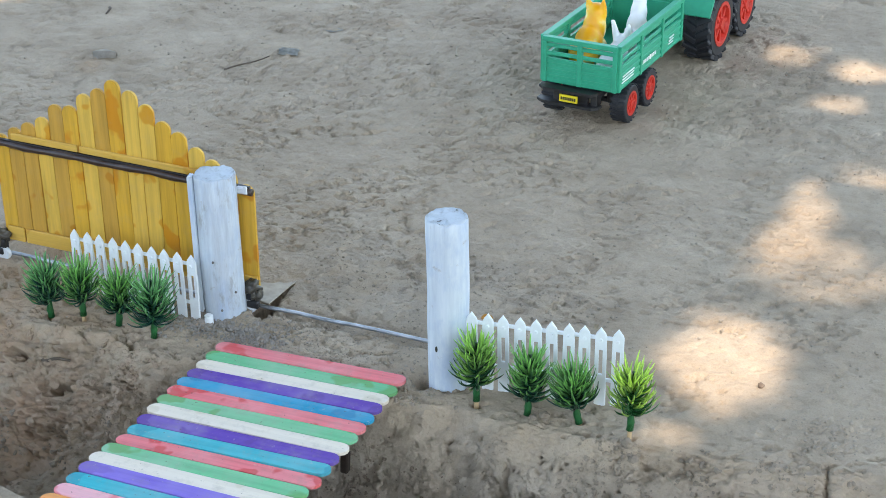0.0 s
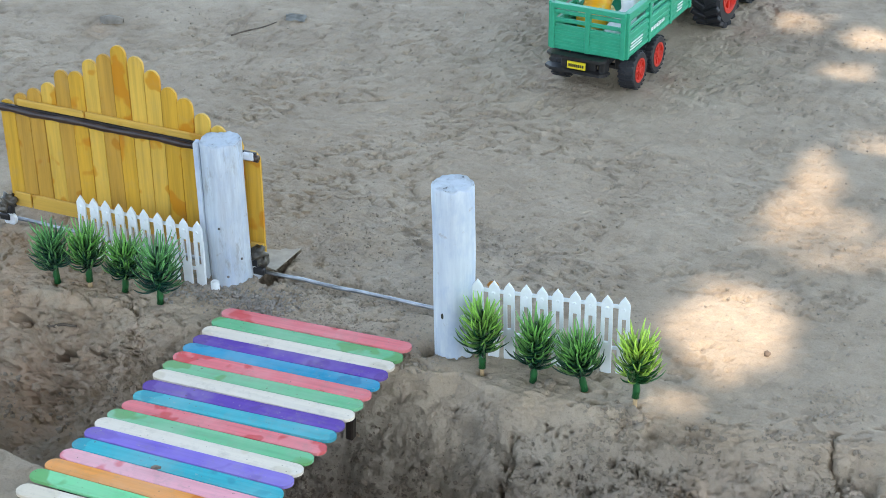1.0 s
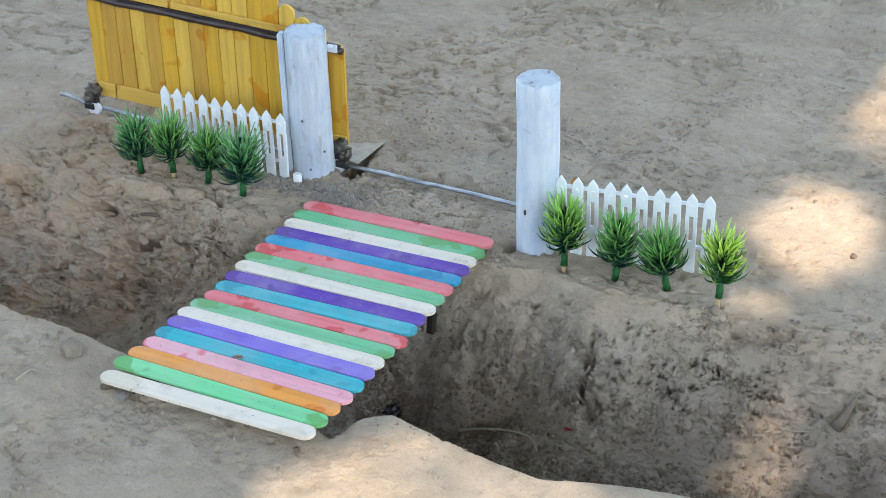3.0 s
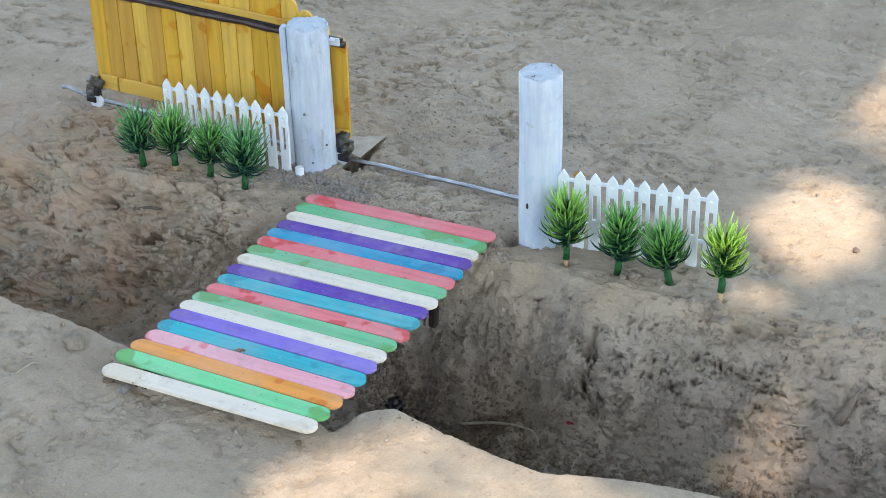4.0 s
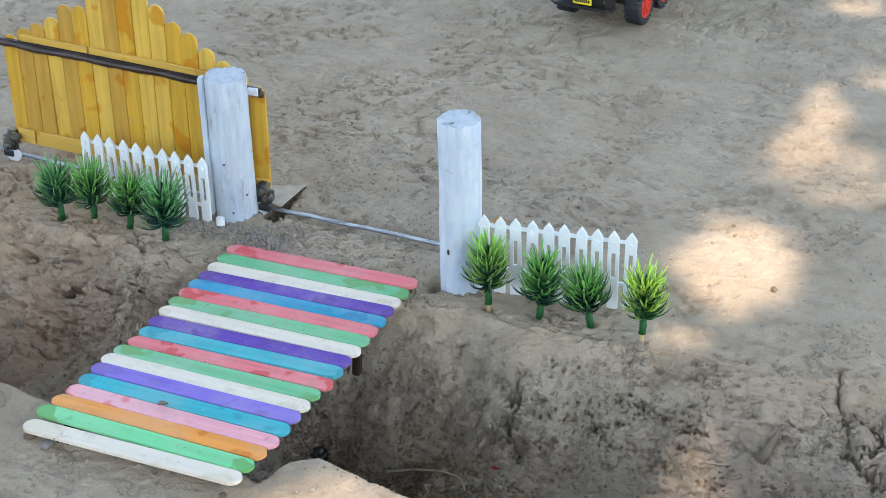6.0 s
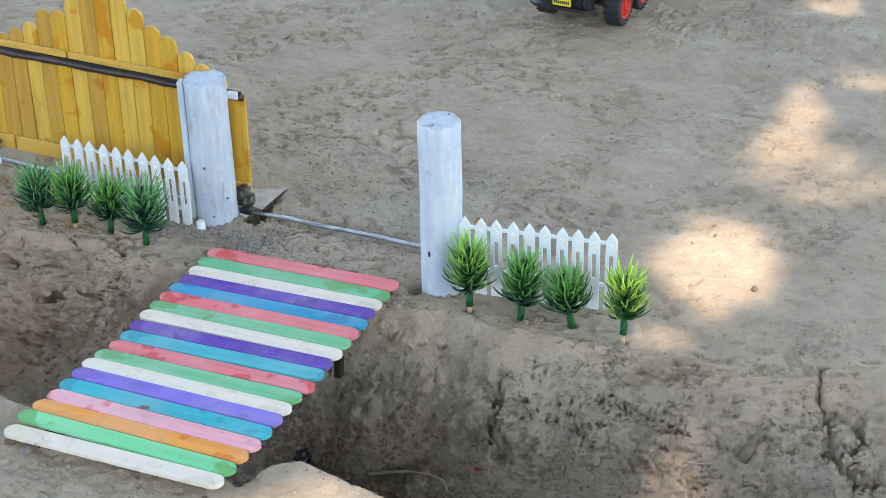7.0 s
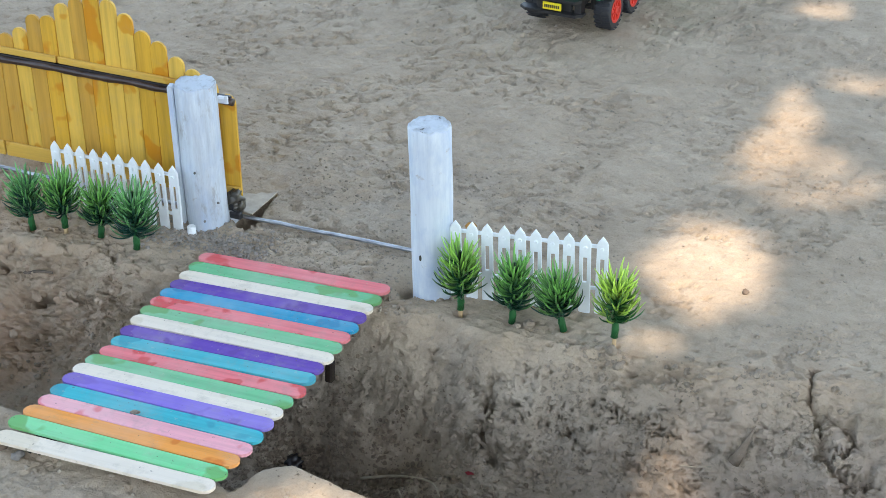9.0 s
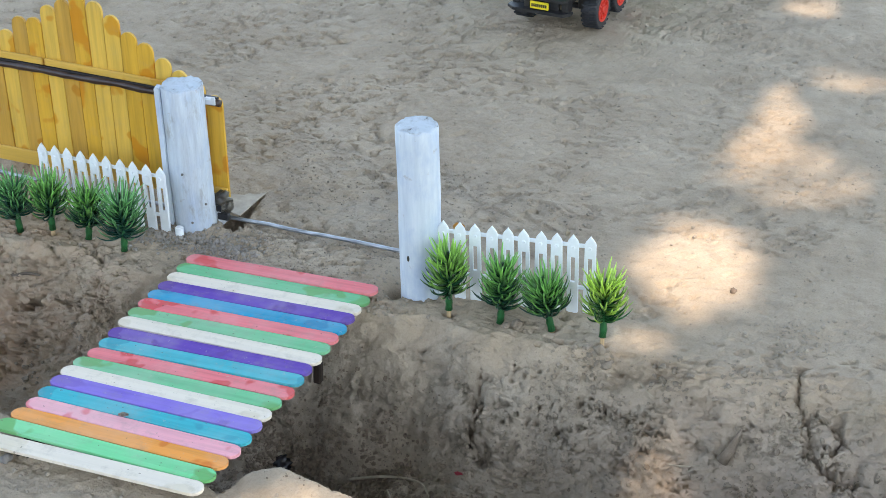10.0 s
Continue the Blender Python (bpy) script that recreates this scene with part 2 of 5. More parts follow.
PETAL = plastic("faded_red_petal", (0.55, 0.07, 0.09), 0.7, 0.2, 0.05)
STONE = plastic("brown_pebble", (0.19, 0.135, 0.095), 0.85, 0.35, 0.1)
STONE_GREY = plastic("grey_pebble", (0.27, 0.25, 0.23), 0.9, 0.3, 0.1)
BARK = plastic("tree_bark", (0.13, 0.10, 0.075), 0.95, 0.4, 0.0, 40)
LEAF = plastic("tree_leaf", (0.06, 0.11, 0.03), 0.55, 0.3, 0.0, 20)


def steel():
    m, nt, b = material("galvanised_wire", 0.45, 0.85)
    c = ramp(nt, noise_tex(nt, coords(nt, (90, 400, 400)), 1.0, 4, 0.6), [(0.35, (0.22, 0.235, 0.25)), (0.65, (0.52, 0.55, 0.58))])
    nt.links.new(c, b.inputs["Base Color"])
    bump(nt, b, noise_tex(nt, coords(nt), 300, 3, 0.6), 0.4, 0.0006)
    return m


STEEL = steel()


def needles(name, base, tip):
    m, nt, b = material(name, 0.28)
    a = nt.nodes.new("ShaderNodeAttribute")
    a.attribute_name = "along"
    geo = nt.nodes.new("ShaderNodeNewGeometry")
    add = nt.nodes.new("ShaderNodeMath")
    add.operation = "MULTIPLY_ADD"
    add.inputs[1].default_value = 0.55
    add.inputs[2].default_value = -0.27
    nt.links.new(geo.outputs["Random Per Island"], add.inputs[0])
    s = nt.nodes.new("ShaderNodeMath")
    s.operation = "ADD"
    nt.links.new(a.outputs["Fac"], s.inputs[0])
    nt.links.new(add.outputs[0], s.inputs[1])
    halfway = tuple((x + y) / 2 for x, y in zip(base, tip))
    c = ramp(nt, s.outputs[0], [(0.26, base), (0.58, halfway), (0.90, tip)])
    nt.links.new(c, b.inputs["Base Color"])
    b.inputs["Subsurface Weight"].default_value = 0.0
    return m


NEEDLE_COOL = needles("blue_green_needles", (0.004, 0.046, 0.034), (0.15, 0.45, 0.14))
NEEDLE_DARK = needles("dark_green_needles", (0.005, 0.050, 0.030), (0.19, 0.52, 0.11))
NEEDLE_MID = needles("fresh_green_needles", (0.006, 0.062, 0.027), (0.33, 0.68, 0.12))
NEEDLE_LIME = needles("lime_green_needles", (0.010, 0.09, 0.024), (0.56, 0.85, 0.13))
STEM_GREEN = plastic("green_stem_plastic", (0.012, 0.12, 0.035), 0.4, 0.2, 0.08)


def figurine_yellow():
    m, nt, b = material("yellow_figurine_vinyl", 0.4)
    v = coords(nt)
    c = ramp(nt, noise_tex(nt, v, 60, 3, 0.5), [(0.40, (0.86, 0.36, 0.006)), (0.52, (0.86, 0.48, 0.015)), (0.62, (0.82, 0.66, 0.30)), (0.70, (0.80, 0.76, 0.66))])
    nt.links.new(c, b.inputs["Base Color"])
    return m


FIG_YELLOW = figurine_yellow()


# ---- mesh helpers ----
def obj(name, bm, mat, parent=None, label="", smooth=False, mats=()):
    me = bpy.data.meshes.new(name)
    bm.to_mesh(me)
    bm.free()
    for k in (mat, *mats):
        me.materials.append(k)
    if smooth:
        me.polygons.foreach_set("use_smooth", [True] * len(me.polygons))
    o = new(name, me)
    if parent is not None:
        o.parent = parent
    if label:
        o["label"] = label
    return o


def part(name, bm, mat, parent, label="", smooth=False, mats=()):
    return obj(name, bm, mat, parent, label, smooth, mats)


def empty(name, m=None):
    o = new(name)
    o.empty_display_size = 0.01
    if m is not None:
        o.matrix_world = m
    return o


def box(bm, c, s, m=None, bevel=0.0):
    t = Matrix.Translation(c) @ Matrix.Diagonal((*s, 1))
    if m is not None:
        t = m @ t
    r = bmesh.ops.create_cube(bm, size=1.0, matrix=t)
    if bevel:
        edges = list({e for v in r["verts"] for e in v.link_edges})
        bmesh.ops.bevel(bm, geom=edges, offset=bevel, segments=1, affect="EDGES")
    return r


def tube(bm, p0, p1, r0, r1=None, seg=12, caps=True):
    p0, p1 = Vector(p0), Vector(p1)
    r1 = r0 if r1 is None else r1
    d = p1 - p0
    t = Matrix.Translation((p0 + p1) / 2) @ d.to_track_quat("Z", "Y").to_matrix().to_4x4()
    return bmesh.ops.create_cone(bm, cap_ends=caps, segments=seg, radius1=r0, radius2=r1, depth=d.length, matrix=t)


def pipe(bm, points, radii, seg=8):
    """A bent tube along points."""
    rings = []
    pts = [Vector(p) for p in points]
    for i, p in enumerate(pts):
        d = (pts[min(i + 1, len(pts) - 1)] - pts[max(i - 1, 0)]).normalized()
        q = d.to_track_quat("Z", "Y")
        r = radii[i] if hasattr(radii, "__len__") else radii
        rings.append([bm.verts.new(p + q @ Vector((r * math.cos(a), r * math.sin(a), 0))) for a in (2 * math.pi * k / seg for k in range(seg))])
    for a, b in zip(rings, rings[1:]):
        for k in range(seg):
            bm.faces.new((a[k], a[(k + 1) % seg], b[(k + 1) % seg], b[k]))
    bm.faces.new(rings[0][::-1])
    bm.faces.new(rings[-1])
    return rings


def plate(bm, outline, depth, m=None, bevel=0.0):
    """A flat outline (x, y), given a thickness along z and eased edges."""
    vs = [bm.verts.new((x, y, 0)) for x, y in outline]
    f = bm.faces.new(vs)
    r = bmesh.ops.extrude_face_region(bm, geom=[f])
    top = [g for g in r["geom"] if isinstance(g, bmesh.types.BMVert)]
    bmesh.ops.translate(bm, verts=top, vec=(0, 0, depth))
    allv = vs + top
    bmesh.ops.recalc_face_normals(bm, faces=list({f for v in allv for f in v.link_faces}))
    if bevel:
        ed = [e for e in {e for v in allv for e in v.link_edges} if abs(e.verts[0].co.z - e.verts[1].co.z) < 1e-9]
        b = bmesh.ops.bevel(bm, geom=ed, offset=bevel, segments=2, affect="EDGES")
        allv = list({v for f in b["faces"] for v in f.verts} | {v for v in allv if v.is_valid})
    if m is not None:
        bmesh.ops.transform(bm, matrix=m, verts=allv)
    return allv


def blob(bm, c, r, m=None, sub=2, rough=0.0, seed=0.0):
    t = Matrix.Translation(c) @ Matrix.Diagonal((*r, 1))
    if m is not None:
        t = m @ t
    res = bmesh.ops.create_icosphere(bm, subdivisions=sub, radius=1.0, matrix=t)
    if rough:
        cc = t.translation
        for v in res["verts"]:
            d = v.co - cc
            k = noise.noise(d.normalized() * 1.7 + Vector((seed, seed * 2.3, 0.4)))
            v.co = cc + d * (1 + rough * k)
    return res


# ---- ground with the ditch ----
def hashed(ix, iy, seed):
    h = (ix.astype(np.int64) * 374761393 + iy.astype(np.int64) * 668265263 + seed * 1274126177) & 0xFFFFFFFF
    h = ((h ^ (h >> 13)) * 1103515245) & 0xFFFFFFFF
    h = ((h ^ (h >> 16)) * 2246822519) & 0xFFFFFFFF
    return ((h ^ (h >> 15)) & 0xFFFFFF) / float(0xFFFFFF)


def vnoise(x, y, seed=0):
    ix, iy = np.floor(x), np.floor(y)
    fx, fy = x - ix, y - iy
    fx, fy = fx**3 * (fx * (fx * 6 - 15) + 10), fy**3 * (fy * (fy * 6 - 15) + 10)
    a, b = hashed(ix, iy, seed), hashed(ix + 1, iy, seed)
    c, d = hashed(ix, iy + 1, seed), hashed(ix + 1, iy + 1, seed)
    return (a + (b - a) * fx) * (1 - fy) + (c + (d - c) * fx) * fy - 0.5


def fbm(x, y, octaves=4, gain=0.5, seed=0):
    s, k, g = 0, 1.0, 1.0
    for i in range(octaves):
        c, n = math.cos(0.6 * i), math.sin(0.6 * i)
        s = s + g * vnoise((x * c - y * n) * k, (x * n + y * c) * k, seed + i)
        k, g = k * 2.07, g * gain
    return s


def cells(x, y, seed=0):
    """Distance to the nearest and to the second nearest of scattered points."""
    ix, iy = np.floor(x), np.floor(y)
    f1, f2 = np.full(x.shape, 9.0), np.full(x.shape, 9.0)
    for dx in (-1, 0, 1):
        for dy in (-1, 0, 1):
            px = ix + dx + hashed(ix + dx, iy + dy, seed)
            py = iy + dy + hashed(ix + dx, iy + dy, seed + 7)
            d = np.hypot(px - x, py - y)
            f2 = np.minimum(f2, np.maximum(f1, d))
            f1 = np.minimum(f1, d)
    return f1, f2


def step(a, b, t):
    u = np.clip((t - a) / (b - a), 0, 1)
    return u * u * (3 - 2 * u)


FAR_X = [-0.9, -0.36, -0.274, -0.248, -0.202, -0.151, -0.12, -0.05, 0.0, 0.03, 0.07, 0.13, 0.18, 0.24, 0.40, 0.9]
FAR_Y = [-0.030, -0.022, -0.017, -0.007, -0.007, -0.013, -0.010, -0.010, -0.009, -0.007, -0.009, -0.006, -0.002, 0.004, 0.010, 0.010]
NEAR_X = [-0.9, -0.30, -0.218, -0.195, -0.171, -0.151, -0.10, -0.03, -0.006, 0.004, 0.015, 0.043, 0.095, 0.111, 0.146, 0.186, 0.30, 0.9]
NEAR_Y = [-0.135, -0.143, -0.149, -0.151, -0.155, -0.159, -0.166, -0.172, -0.178, -0.162, -0.155, -0.161, -0.171, -0.167, -0.159, -0.153, -0.145, -0.14]


# recesses in the cut face, the little trench beside the left post (x, y, half width), and hollows round the plants' feet
TRENCH = [(-0.1135, 0.0490, 0.0042), (-0.1150, 0.0570, 0.0060), (-0.1180, 0.0650, 0.0086), (-0.1165, 0.0760, 0.0056), (-0.1115, 0.0900, 0.0012)]
RECESSES = [(-0.238, -0.020, 0.005, 0.0018), (-0.207, -0.026, 0.008, 0.0016)]
HOLLOWS = [(0.042, 0.001), (0.0995, 0.004), (0.1285, -0.003), (-0.228, 0.004), (-0.207, 0.006), (0.0045, 0.016)]

# jagged cracks in the soil: half width, depth, course
CRACKS = [
    (0.0014, 0.0085, [(0.2295, 0.0085), (0.2325, -0.0065), (0.2376, -0.0125), (0.2394, -0.0195), (0.2421, -0.0241), (0.2490, -0.0290), (0.2555, -0.0315), (0.272, -0.031)]),
    (0.0011, 0.0065, [(0.2376, -0.0125), (0.246, -0.0118), (0.2545, -0.0115), (0.2555, -0.0205), (0.2517, -0.0249), (0.2490, -0.0290)]),
    (0.0012, 0.0090, [(0.0680, -0.0230), (0.0670, -0.0276), (0.0690, -0.0332), (0.0692, -0.0364), (0.0739, -0.0385)]),
    (0.0009, 0.0060, [(-0.178, 0.0045), (-0.1733, -0.0046), (-0.1695, -0.0076), (-0.1626, -0.0171), (-0.1609, -0.0236)]),
    (0.0009, 0.0060, [(-0.1549, -0.0092), (-0.1493, -0.0163), (-0.1493, -0.0189)]),
    (0.0006, 0.0030, [(-0.1734, -0.0386), (-0.1635, -0.0415), (-0.1562, -0.0387)]),
    (0.0007, 0.0045, [(-0.2018, -0.0023), (-0.197, -0.008), (-0.1947, -0.010)]),
    (0.0011, 0.0060, [(0.0965, -0.0105), (0.1017, -0.0060), (0.106, -0.0075), (0.1125, -0.0058)]),
]


def ground_shape(x, y):
    """The place of the soil's surface over (x, y)."""
    wob = 0.008 * fbm(x * 28, y * 28 + 3, 4, 0.55, 11)
    far = np.interp(x, FAR_X, FAR_Y) + wob
    near = np.interp(x, NEAR_X, NEAR_Y) + 0.003 * fbm(x * 30 + 9, y * 5, 3, 0.5, 21)
    width = np.interp(x, [-0.4, -0.25, -0.12, 0.0, 0.12, 0.2, 0.3], [0.085, 0.075, 0.050, 0.030, 0.046, 0.066, 0.078])
    depth = np.interp(x, [-0.4, -0.25, -0.15, -0.09, -0.03, 0.03, 0.15, 0.25, 0.4], [0.060, 0.064, 0.068, 0.094, 0.100, 0.079, 0.076, 0.074, 0.070])
    u = np.clip((far - y) / width, 0, 1)
    u = u ** np.interp(x, [-0.25, -0.19, -0.14], [0.66, 0.66, 1.0])
    a = 0.3 * u + 0.7 * u * u * (3 - 2 * u)
    b = step(0.0, 0.022, y - near) * step(0.48, 0.35, x) * step(-0.64, -0.46, x)  # the ditch runs out at both ends
    z = -depth * a * b
    lay = y  # below, distance runs along the cut face, so that its relief is not drawn out
    y = y + 1.35 * np.minimum(z, 0) * (y > near + 0.03)
    wall = np.clip(4 * u * (1 - u), 0, 1) ** 0.5 * b
    floor = (u >= 1) * b
    flat = 1 - np.clip(wall + floor, 0, 1)
    # trampled surface: broad swells, shallow dents, crisp little pits and flakes
    broad = 0.0040 * fbm(x * 16, y * 20, 3, 0.5, 31) * np.interp(lay, [-0.05, 0.0, 0.06, 0.14], [1, 0.35, 0.35, 0.7])
    lumps = 0.0018 * fbm(x * 60, y * 75, 3, 0.5, 41) + 0.0020 * fbm(x * 170, y * 190, 3, 0.62, 43)
    dent = step(0.14, 0.34, fbm(x * 58, y * 80, 4, 0.58, 51))
    nick = step(0.20, 0.27, fbm(x * 130, y * 170, 4, 0.62, 57)) * step(-0.12, 0.1, vnoise(x * 21, y * 21, 58))
    tread = np.interp(lay, [-0.3, -0.16, -0.1, 0.0, 0.12, 0.6], [0.36, 0.36, 0.5, 0.7, 0.6, 0.5]) * np.interp(x - 0.3 * np.maximum(lay - 0.1, 0), [-0.10, 0.06], [1.0, 0.62])
    z = z + flat * (broad + tread * (lumps - 0.0014 * dent - 0.0030 * nick))
    # cut face: fairly smooth, with clusters of pits, cracks and clods; chunkier at the reddish end
    f1, f2 = cells(x * 36 + 0.7 * fbm(x * 70, y * 70, 2, 0.5, 3), y * 38 + 0.7 * fbm(x * 70, y * 70, 2, 0.5, 7), 71)
    clod = step(0.8, 0.1, f1)
    crack = step(0.06, 0.0, f2 - f1) * step(0.02, 0.2, fbm(x * 14, y * 14, 3, 0.5, 75))
    hole = step(0.15, 0.18, fbm(x * 105, y * 125, 5, 0.62, 89))
    flake = step(0.10, 0.14, fbm(x * 30, y * 28, 5, 0.62, 92)) - 0.7 * step(0.10, 0.13, fbm(x * 75, y * 75, 5, 0.62, 93)) + 0.5 * step(0.16, 0.19, fbm(x * 120, y * 120, 4, 0.6, 94))
    clump = step(-0.16, 0.08, fbm(x * 19, y * 19, 3, 0.55, 90)) * np.interp(x, [-0.14, -0.12, 0.03, 0.065, 0.16, 0.20], [1, 0.5, 0.5, 1, 1, 0.35])
    chunky = np.interp(x, [-0.32, -0.24, -0.15, -0.10, 0.2, 0.27], [0.45, 0.8, 0.6, 0.1, 0.05, 0.12])
    off = 0.007 * fbm(x * 17, y * 13, 2, 0.5, 95) + 0.0030 * np.interp(x, [-0.14, -0.12, 0.03, 0.065], [1, 0.5, 0.5, 1]) * fbm(x * 48, y * 48, 3, 0.5, 85) + 0.0016 * fbm(x * 210, y * 210, 3, 0.6, 86)
    # sharp winding crevices, in clusters
    rift = step(-0.02, 0.12, fbm(x * 20, y * 22, 3, 0.55, 203)) * np.interp(x, [-0.14, -0.11, 0.02, 0.06, 0.15, 0.19], [1, 0.5, 0.5, 1, 1, 0.45])
    bits = step(0.02, 0.12, fbm(x * 62, y * 70, 3, 0.55, 207))
    off = off - rift * bits * step(0.06, 0.25, u) * (0.0080 * step(0.040, 0.006, np.abs(fbm(x * 46, y * 74, 4, 0.55, 201))) + 0.0026 * step(0.050, 0.010, np.abs(fbm(x * 105, y * 150, 3, 0.55, 205))))
    off = off + (0.0008 + 0.0012 * clump + 0.0020 * chunky) * flake + clump * (-np.interp(x, [0.0, 0.05], [0.0022, 0.0036]) * hole - 0.0035 * crack) + chunky * 0.0020 * clod * (0.3 + 0.7 * hashed(np.floor(x * 36), np.floor(y * 38), 5))
    for hx, hy, hw, hh in RECESSES:
        off = off - 0.016 * np.exp(-((((x - hx) / hw) ** 2 + ((lay - hy) / hh) ** 2 + 1.7 * fbm(x * 110, lay * 110, 3, 0.6, 33)) ** 2))
    z = z + floor * (0.007 * fbm(x * 26, y * 26, 4, 0.55, 101) + 0.0030 * fbm(x * 90, y * 90, 4, 0.6, 103))
    y = lay
    # rut under the wire rail and soil lowered at a post's foot, both to fit the camera's view; pits beside the posts
    rail = 0.0610 - 0.055 * (x + 0.13)
    z = z - 0.004 * np.exp(-(((y - rail) / 0.008) ** 2)) * (x > -0.32) * (x < 0.04)
    for (ax, ay, ar), (bx, by, br) in zip(TRENCH, TRENCH[1:]):
        ux, uy = bx - ax, by - ay
        s = np.clip(((x - ax) * ux + (y - ay) * uy) / (ux * ux + uy * uy), 0, 1)
        d = np.hypot(x - ax - s * ux, y - ay - s * uy) / (ar + s * (br - ar)) + 0.22 * fbm(x * 120, y * 120, 2, 0.5, 29)
        z = np.minimum(z, z * 0 + 0.001 - 0.080 * step(1.08, 0.95, d)) * (d < 1.3) + z * (d >= 1.3)
    z = z - 0.003 * np.exp(-((((x + 0.120) / 0.010) ** 2 + ((y - 0.074) / 0.014) ** 2) ** 2))
    for hx, hy in HOLLOWS:
        z = z - 0.0035 * np.exp(-(((x - hx) ** 2 + (y - hy) ** 2) / 0.0030**2) ** 2)
    z = z - 0.010 * np.exp(-(((x - 0.006) / 0.006) ** 2) - ((y - 0.016) / 0.008) ** 2)
    z = z - 0.0025 * step(-0.165, -0.175, y) * step(-0.15, -0.13, x) * step(0.012, -0.004, x)
    z = z - 0.002 * np.exp(-(((x + 0.132) / 0.026) ** 2) - ((y - 0.032) / 0.012) ** 2)
    px, py, pz = x, y - 0.75 * wall * off, z + 0.62 * wall * off
    # long jagged cracks in the cut face
    wx = x + 0.0050 * fbm(x * 170, y * 170, 4, 0.65, 8)
    wy = y + 0.0050 * fbm(x * 170, y * 170, 4, 0.65, 18)
    split = 0 * x
    gape = 0.45 + 1.5 * np.clip(0.5 + fbm(x * 150, y * 150, 2, 0.5, 28), 0, 1) ** 1.6
    for width, deep, run in CRACKS:
        for (ax, ay), (bx, by) in zip(run, run[1:]):
            ux, uy = bx - ax, by - ay
            s = np.clip(((wx - ax) * ux + (wy - ay) * uy) / (ux * ux + uy * uy), 0, 1)
            split = np.maximum(split, deep * np.exp(-((np.hypot(wx - ax - s * ux, wy - ay - s * uy) / (width * gape)) ** 2)))
    py = py + 0.5 * split * wall
    pz = pz - split
    return px, py, pz, step(0.04, 0.45, u) * b


def height(x, y):
    return float(ground_shape(np.array([x]), np.array([y]))[2][0])


def axis(lo, hi, pitch, reach):
    mid = np.arange(lo, hi, pitch)
    grow = pitch * np.cumsum(1.33 ** np.arange(1, 60))
    grow = grow[grow < reach]
    return np.concatenate([lo - grow[::-1], mid, mid[-1] + grow])


def build_ground():
    xs = axis(-0.66, 0.36, 0.00210, 70)
    fine = (xs[:-1] > -0.36) & (xs[:-1] < 0.30)
    xs = np.sort(np.concatenate([xs, ((xs[:-1] + xs[1:]) / 2)[fine]]))
    ys = axis(-0.31, 0.80, 0.00200, 70)
    for lo, hi in ((-0.31, 0.34), (-0.075, 0.012)):
        near = (ys[:-1] > lo) & (ys[:-1] < hi)
        ys = np.sort(np.concatenate([ys, ((ys[:-1] + ys[1:]) / 2)[near]]))
    gx, gy = np.meshgrid(xs, ys)
    nx, ny = len(xs), len(ys)
    px, py, pz, dug = ground_shape(gx.ravel(), gy.ravel())
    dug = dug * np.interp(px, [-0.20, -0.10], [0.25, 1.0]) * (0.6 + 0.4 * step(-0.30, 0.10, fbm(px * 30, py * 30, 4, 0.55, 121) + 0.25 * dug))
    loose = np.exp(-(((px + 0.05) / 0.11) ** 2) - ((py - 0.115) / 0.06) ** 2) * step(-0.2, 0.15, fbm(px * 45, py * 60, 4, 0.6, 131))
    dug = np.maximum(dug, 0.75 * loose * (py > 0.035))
    co = np.stack([px, py, pz], 1).astype(np.float32)
    i = np.arange(nx * ny).reshape(ny, nx)
    quads = np.stack([i[:-1, :-1], i[:-1, 1:], i[1:, 1:], i[1:, :-1]], -1).reshape(-1, 4)
    me = bpy.data.meshes.new("ground")
    me.vertices.add(len(co))
    me.vertices.foreach_set("co", co.ravel())
    me.loops.add(quads.size)
    me.loops.foreach_set("vertex_index", quads.ravel().astype(np.int32))
    me.polygons.add(len(quads))
    me.polygons.foreach_set("loop_start", np.arange(0, quads.size, 4, dtype=np.int32))
    me.update(calc_edges=True)
    me.polygons.foreach_set("use_smooth", [True] * len(quads))
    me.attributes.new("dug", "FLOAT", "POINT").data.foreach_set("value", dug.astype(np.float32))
    me.materials.append(SOIL)
    return tagged(new("ground", me), "dry grey-brown trampled soil with a dug ditch", "ground", kind="structure")


build_ground()


# ---- plain unseen wall, added behind the camera to cut low sky light ----
def build_blocking_wall():
    bm = bmesh.new()
    box(bm, (0, -5.2, 0.4), (18.0, 0.2, 1.4), None, 0.01)
    m, nt, b = material("mottled_plaster", 0.9)
    v = coords(nt)
    c = ramp(nt, noise_tex(nt, v, 3, 6, 0.6), [(0.3, (0.20, 0.18, 0.15)), (0.7, (0.30, 0.27, 0.23))])
    nt.links.new(c, b.inputs["Base Color"])
    bump(nt, b, noise_tex(nt, v, 40, 4, 0.6), 0.4, 0.01)
    tagged(obj("blocking_wall", bm, m), "plain wall added out of view to block low sky light", "wall", kind="structure")


build_blocking_wall()


